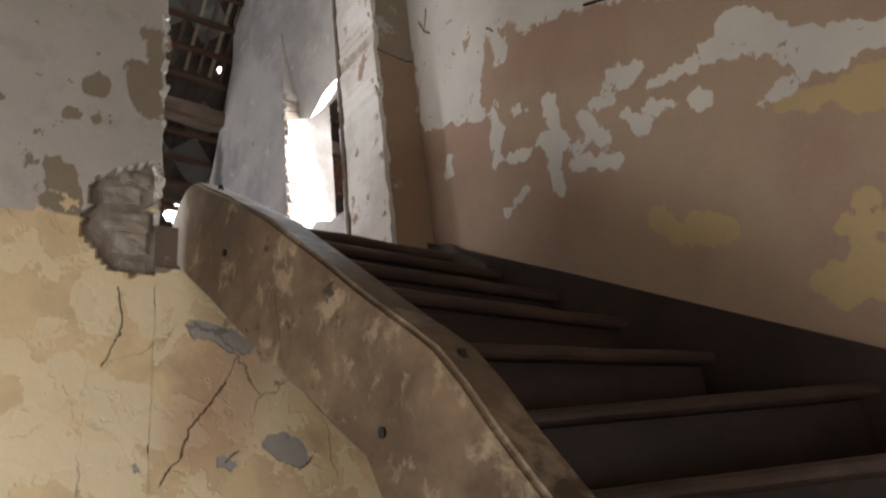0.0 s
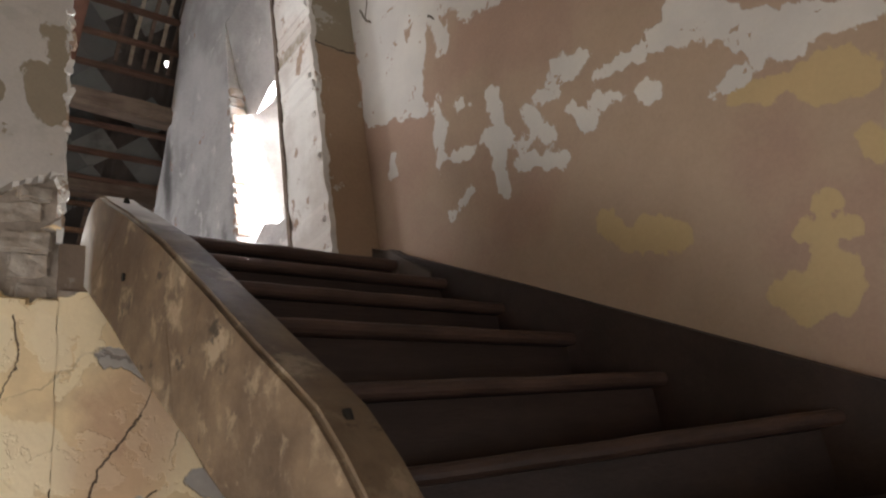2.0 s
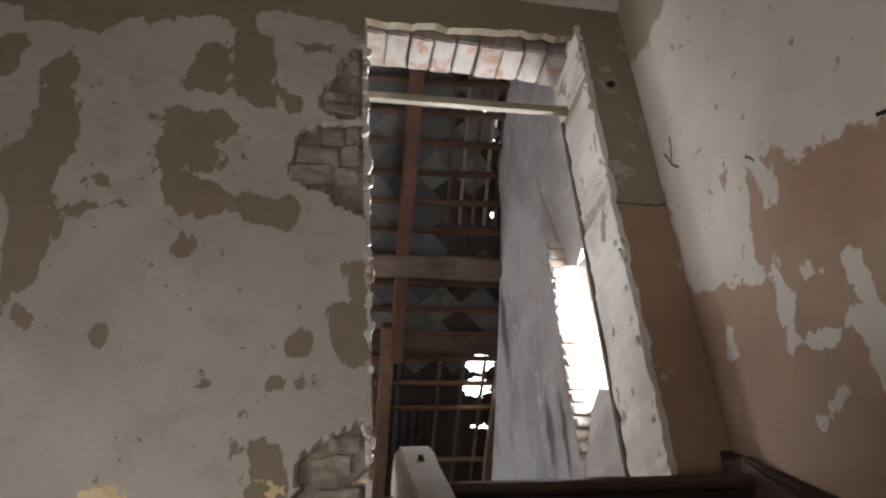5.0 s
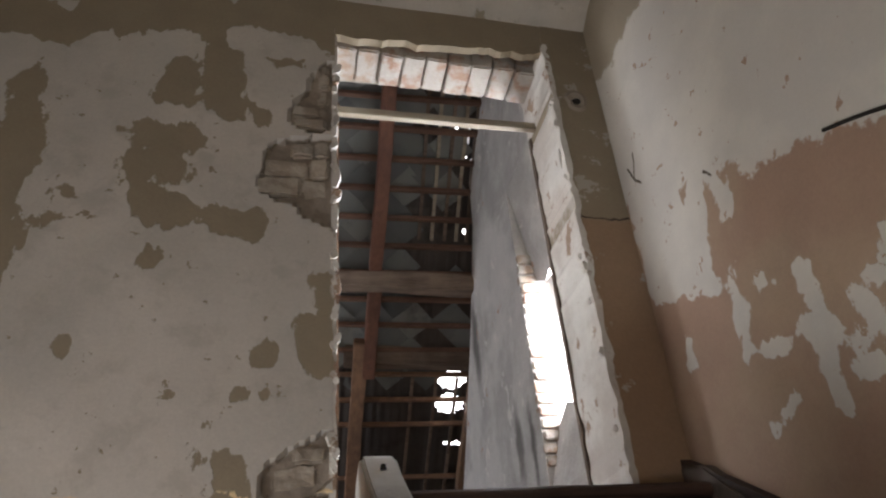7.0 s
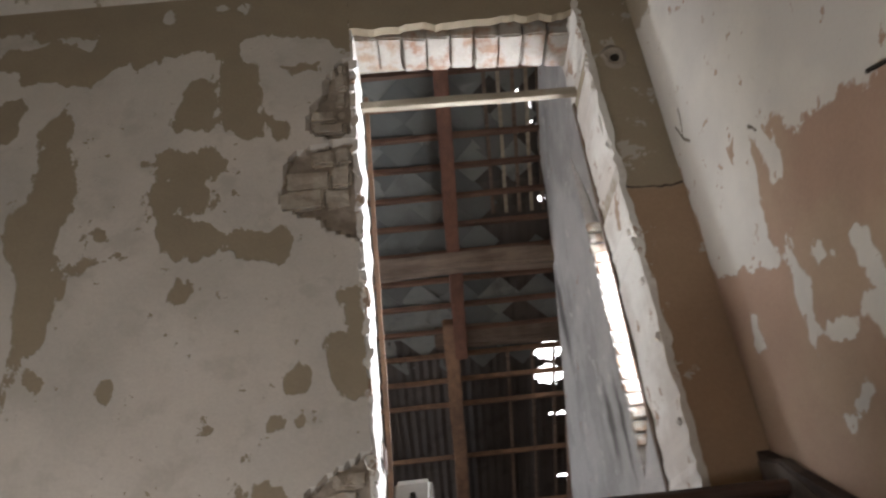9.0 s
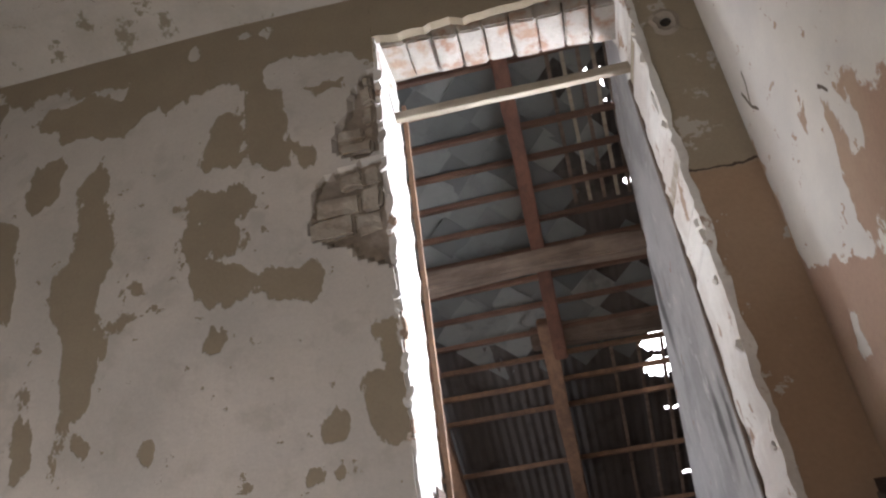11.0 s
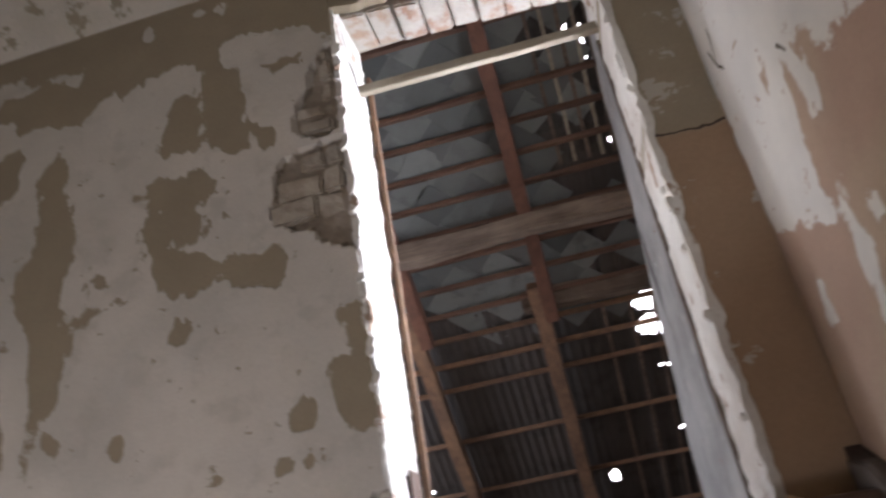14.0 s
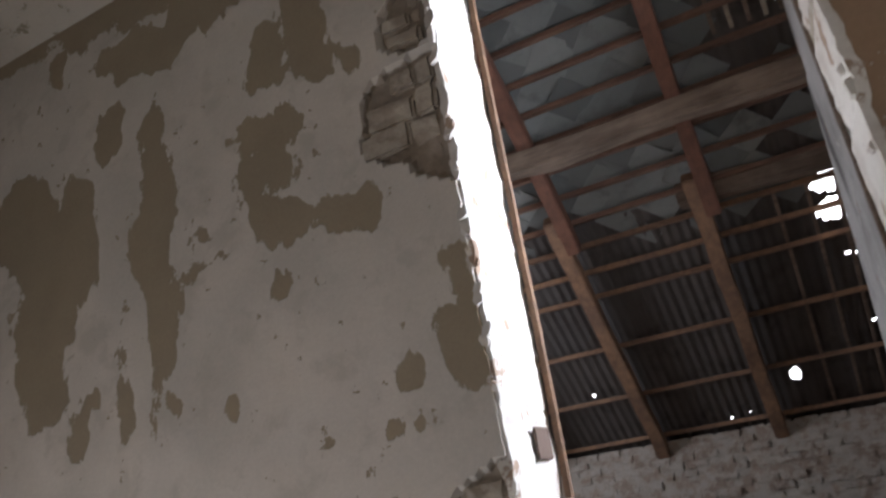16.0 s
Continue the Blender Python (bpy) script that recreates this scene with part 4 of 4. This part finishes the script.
def attic():
    setting("attic_floor", block((ATTIC_L, WALL_BACK, 1.4), (ATTIC_R, EAVE_Y + 0.5, 1.6)), M_FLOOR, "dusty attic floor", "floor")
    # grey wall with the bright window
    wx, wt = 2.08, 0.40
    w0, w1, wz0, wz1 = 3.22, 4.38, 2.60, 4.85
    w = setting("wall_attic_east", block((wx, WALL_BACK - 0.002, 1.6), (wx + wt, w0, 6.2)), M_GREY, "sooty grey plastered wall with a broken window hole", "wall")
    prof = [(w1, 1.6), (7.0, 1.6), (6.8, 3.0), (6.35, 3.6), (5.85, 4.35), (5.6, 4.8), (5.38, 5.2), (5.3, 6.2), (w1, 6.2)]
    bm = prism(prof, wx, wx + wt, 0)
    part("wall_beyond_window", bm, M_GREY, w)
    part("wall_below_window", block((wx, w0, 1.6), (wx + wt, w1, wz0)), M_GREY, w)
    part("wall_over_window", block((wx, w0, wz1), (wx + wt, w1, 6.2)), M_GREY, w)
    # sloping head and sill of the recess
    for name, face in (("recess_head", [(wx + 0.003, 4.85), (wx + 0.12, 4.02), (wx + wt, 4.28), (wx + wt, 4.85)]),
                       ("recess_sill", [(wx + 0.003, 2.60), (wx + wt, 2.60), (wx + wt, 2.92), (wx + 0.12, 3.08)])):
        bm = bmesh.new()
        rings = []
        for k in range(13):
            y = w0 + (w1 - w0) * k / 12
            sag = 0.10 * max(0.0, 1 - abs(y - 4.18) / 0.2)
            ring = []
            for i, (x, z) in enumerate(face):
                tip = name == "recess_head" and i == 1 or name == "recess_sill" and i == 3
                dz = (sag - 0.05) * (-1 if name == "recess_head" else 0.9) if tip else 0.0
                ring.append(bm.verts.new((x, y, z + dz)))
            rings.append(ring)
        for ra, rb in zip(rings, rings[1:]):
            for i in range(4):
                j = (i + 1) % 4
                bm.faces.new((ra[i], ra[j], rb[j], rb[i]))
        bm.faces.new(rings[0])
        bm.faces.new(rings[-1][::-1])
        bmesh.ops.recalc_face_normals(bm, faces=bm.faces[:])
        part(name, bm, M_GREY, w)
    rnd = random.Random(6)
    for i in range(19):
        bm = block((0, 0, 0), (0.13, rnd.uniform(0.03, 0.085), 0.062), 0.008)
        wobble(bm, 0.008, 14, i)
        p = part("brick", bm, M_BRICK, w)
        p.location = (wx - 0.004 + rnd.uniform(0, 0.01), w1 - 0.055 + rnd.uniform(0, 0.04), 2.78 + 0.079 * i)
    # outer walls; the west gable's window hole is unseen, added to light the attic
    w = setting("wall_attic_west", block((ATTIC_L - 0.3, WALL_BACK, 1.4), (ATTIC_L, 5.55, 7.2)), M_OLDBRICK, "dusty brick gable wall with an added, unseen window hole", "wall")
    part("wall_piece", block((ATTIC_L - 0.3, 6.85, 1.4), (ATTIC_L, EAVE_Y + 0.5, 7.2)), M_OLDBRICK, w)
    part("wall_piece", block((ATTIC_L - 0.3, 5.55, 1.4), (ATTIC_L, 6.85, 2.75)), M_OLDBRICK, w)
    part("wall_piece", block((ATTIC_L - 0.3, 5.55, 4.25), (ATTIC_L, 6.85, 7.2)), M_OLDBRICK, w)
    setting("wall_attic_gable", block((ATTIC_R, WALL_BACK, 1.4), (ATTIC_R + 0.3, EAVE_Y + 0.5, 7.2)), M_OLDBRICK, "dusty brick gable wall", "wall")
    setting("wall_attic_south", block((ATTIC_L, WALL_BACK - 0.004, 5.4), (ATTIC_R, WALL_BACK + 0.3, 7.3)), M_GREY, "dusty plastered wall", "wall")


attic()


def roof():
    r = tagged(new("roof"), "old timber roof of rafters and battens under slates and corrugated sheets", "roof", kind="structure")
    for i, x in enumerate((-2.26, -1.09, 0.08, 1.26, 2.43, 3.6)):
        mat = M_RAFTER
        part("rafter", beam_at((x, 3.3, roof_z(3.3) - 0.03), (x, 6.8, roof_z(6.8) - 0.03), 0.12, 0.14, i), mat, r)
        part("rafter", beam_at((x - 0.09, 6.5, roof_z(6.5) - 0.03), (x - 0.09, 9.05, roof_z(9.05) - 0.03), 0.13, 0.13, i + 20), M_PALE, r, "paler sawn rafter")
    ys = [3.4 + 0.215 * i for i in range(16)] + [6.84, 7.07, 7.30, 7.82, 8.37, 8.9]
    for i, y in enumerate(ys):
        part("batten", beam_at((ATTIC_L, y, roof_z(y) + 0.012), (ATTIC_R, y, roof_z(y) + 0.012), 0.05, 0.042, i, 0.006), M_BATTEN if y < 6.7 else M_PALE, r)
    part("tie_beam", beam_at((ATTIC_L, 5.65, 4.82), (ATTIC_R, 5.65, 4.80), 0.17, 0.15, 4, 0.045), M_BEAM, r, "decayed grey beam")
    part("purlin", beam_at((1.02, 6.7, 4.60), (ATTIC_R, 6.7, 4.52), 0.15, 0.19, 6, 0.015), M_BEAM, r, "grey purlin")
    for i, x in enumerate((1.62, 1.74, 1.86, 1.97, 2.07, 2.2)):
        part("lath", beam_at((x, 4.55, roof_z(4.55) + 0.05), (x + 0.03, 5.75, roof_z(5.75) + 0.05), 0.03, 0.03, i, 0.006), M_LATH if i % 2 else M_BEAM, r)
        if i % 2:
            continue
        part("lath", beam_at((x + 0.1, 6.9, roof_z(6.9) + 0.03), (x + 0.1, 8.9, roof_z(8.9) + 0.03), 0.03, 0.03, i + 9, 0.006), M_BEAM, r)
    # slates
    n = Vector((0, -SLOPE, 1)).normalized()
    down = Vector((0, 1, SLOPE)).normalized()
    k, a = 0, 0.19
    bm = bmesh.new()
    c = [(0.0, -a * 1.12), (a * 1.12, 0.0), (0.0, a * 1.12), (-a * 1.12, 0.0)]
    lo = [bm.verts.new((x, y, 0.0)) for x, y in c]
    hi = [bm.verts.new((x, y, 0.006)) for x, y in c]
    bm.faces.new(lo[::-1])
    bm.faces.new(hi)
    for i in range(4):
        j = (i + 1) % 4
        bm.faces.new((lo[i], lo[j], hi[j], hi[i]))
    slate = bpy.data.meshes.new("slate")
    bm.to_mesh(slate)
    bm.free()
    slate.materials.append(M_SLATE)
    rnd = random.Random(4)
    length = 3.75
    for j in range(int(length / a) + 1):
        for i in range(17):
            x = -1.75 + 2 * a * (i + 0.5 * (j % 2))
            s = 0.1 + a * j
            o = Vector((x, 3.9, roof_z(3.9))) + down * s + n * (0.03 + 0.010 * (j % 2) + rnd.uniform(0, 0.006))
            if x > 1.55 and rnd.random() < 0.75 or s > 3.4 and rnd.random() < 0.35 or x > 3.3:
                continue
            ob = new("slate", slate)
            ob.parent = r
            m = Matrix((Vector((1, 0, 0)), down, Vector((1, 0, 0)).cross(down))).transposed().to_4x4()
            if m.to_3x3().col[2].dot(n) < 0:
                m = m @ Matrix.Rotation(math.pi, 4, 'X')
            ob.matrix_basis = Matrix.Translation(o) @ m @ pose(0, 0, 0, rnd.uniform(-5, 5), rnd.uniform(-5, 5), rnd.uniform(-5, 5))
    # corrugated sheets, with holes rusted or broken through: x, y, half width, half length
    holes = [(2.12, 6.94, 0.15, 0.09), (2.12, 7.165, 0.15, 0.09), (1.46, 8.57, 0.05, 0.07), (2.10, 5.72, 0.03, 0.03), (1.43, 5.89, 0.012, 0.012),
             (2.25, 7.55, 0.16, 0.02), (2.3, 7.9, 0.2, 0.015), (2.35, 8.2, 0.2, 0.02), (1.9, 4.95, 0.02, 0.1), (2.02, 5.05, 0.018, 0.12), (2.1, 5.2, 0.03, 0.06),
             (-0.45, 8.35, 0.02, 0.02), (0.75, 8.93, 0.012, 0.012), (0.95, 8.9, 0.012, 0.012)]
    for i in range(7):
        xa = ATTIC_L + 1.03 * i
        for q, (ya, yb) in enumerate(((3.2, 4.5), (4.4, 5.7), (5.55, 6.85), (6.72, 8.0), (7.9, 9.25))):
            bm = bmesh.new()
            cols, rows = 66, 80
            # Upper sheets are added above the slates to keep sky out of their gaps.
            lift = 0.105 if yb < 6.9 else 0.05
            grid = []
            for row in range(rows + 1):
                y = ya + (yb - ya) * row / rows
                grid.append([bm.verts.new((xa + 1.06 * u / cols, y, roof_z(y) + lift + 0.010 * ((q + i) % 2) + 0.006 * math.cos(u / cols * 1.06 / 0.088 * 2 * math.pi)))
                             for u in range(cols + 1)])
            for ra, rb in zip(grid, grid[1:]):
                for u in range(cols):
                    c = (ra[u].co + rb[u + 1].co) / 2
                    jag = 1 + 0.5 * noise.noise(c * 25)
                    if any(((c.x - hx) / hw) ** 2 + ((c.y - hy) / hl) ** 2 < jag for hx, hy, hw, hl in holes):
                        continue
                    bm.faces.new((ra[u], ra[u + 1], rb[u + 1], rb[u]))
            bmesh.ops.delete(bm, geom=[v for v in bm.verts if not v.link_faces], context='VERTS')
            g = bmesh.ops.extrude_face_region(bm, geom=bm.faces[:])
            for v in g["geom"]:
                if isinstance(v, bmesh.types.BMVert):
                    v.co.z += 0.006
            part("corrugated_sheet", bm, M_SHEET, r, "dark corrugated sheet")


roof()


def eave_wall():
    w = setting("wall_attic_north", block((ATTIC_L, EAVE_Y - 0.03, 1.4), (ATTIC_R, EAVE_Y + 0.5, 2.71)), M_OLDBRICK, "low brick eave wall, dusty and crumbling", "wall")
    me = None
    rnd = random.Random(8)
    shapes = []
    for s in range(4):
        bm = block((0, 0, 0), (0.235, 0.12, 0.066), 0.008)
        wobble(bm, 0.008, 14, s)
        m = bpy.data.meshes.new("brick")
        bm.to_mesh(m)
        bm.free()
        m.materials.append(M_OLDBRICK)
        shapes.append(m)
    for row in range(13):
        for i in range(20):
            x = -1.7 + 0.25 * i + 0.125 * (row % 2)
            if rnd.random() < (0.3 if row == 12 else 0.06):
                continue
            ob = new("brick", shapes[rnd.randrange(4)])
            ob.parent = w
            ob.matrix_basis = pose(x, EAVE_Y - 0.045 + rnd.uniform(-0.012, 0.012), 1.70 + 0.08 * row, 0, rnd.uniform(-1.5, 1.5), rnd.uniform(-3, 3))


eave_wall()

# ---- ground outside ----
setting("ground", block((-300, -300, -3.2), (300, 300, -3.0)), M_FLOOR, "bare ground around the house", "ground")


def sky_backdrop():
    n = Nodes("overcast_sky")
    n.bsdf.inputs["Base Color"].default_value = (0.8, 0.8, 0.8, 1)
    n.bsdf.inputs["Emission Color"].default_value = (1.0, 0.99, 0.97, 1)
    n.bsdf.inputs["Emission Strength"].default_value = 1.6
    setting("backdrop", block((-150, 80, -3.0), (150, 80.5, 120)), n.mat, "plain bright overcast sky far behind the house", "sky")


sky_backdrop()
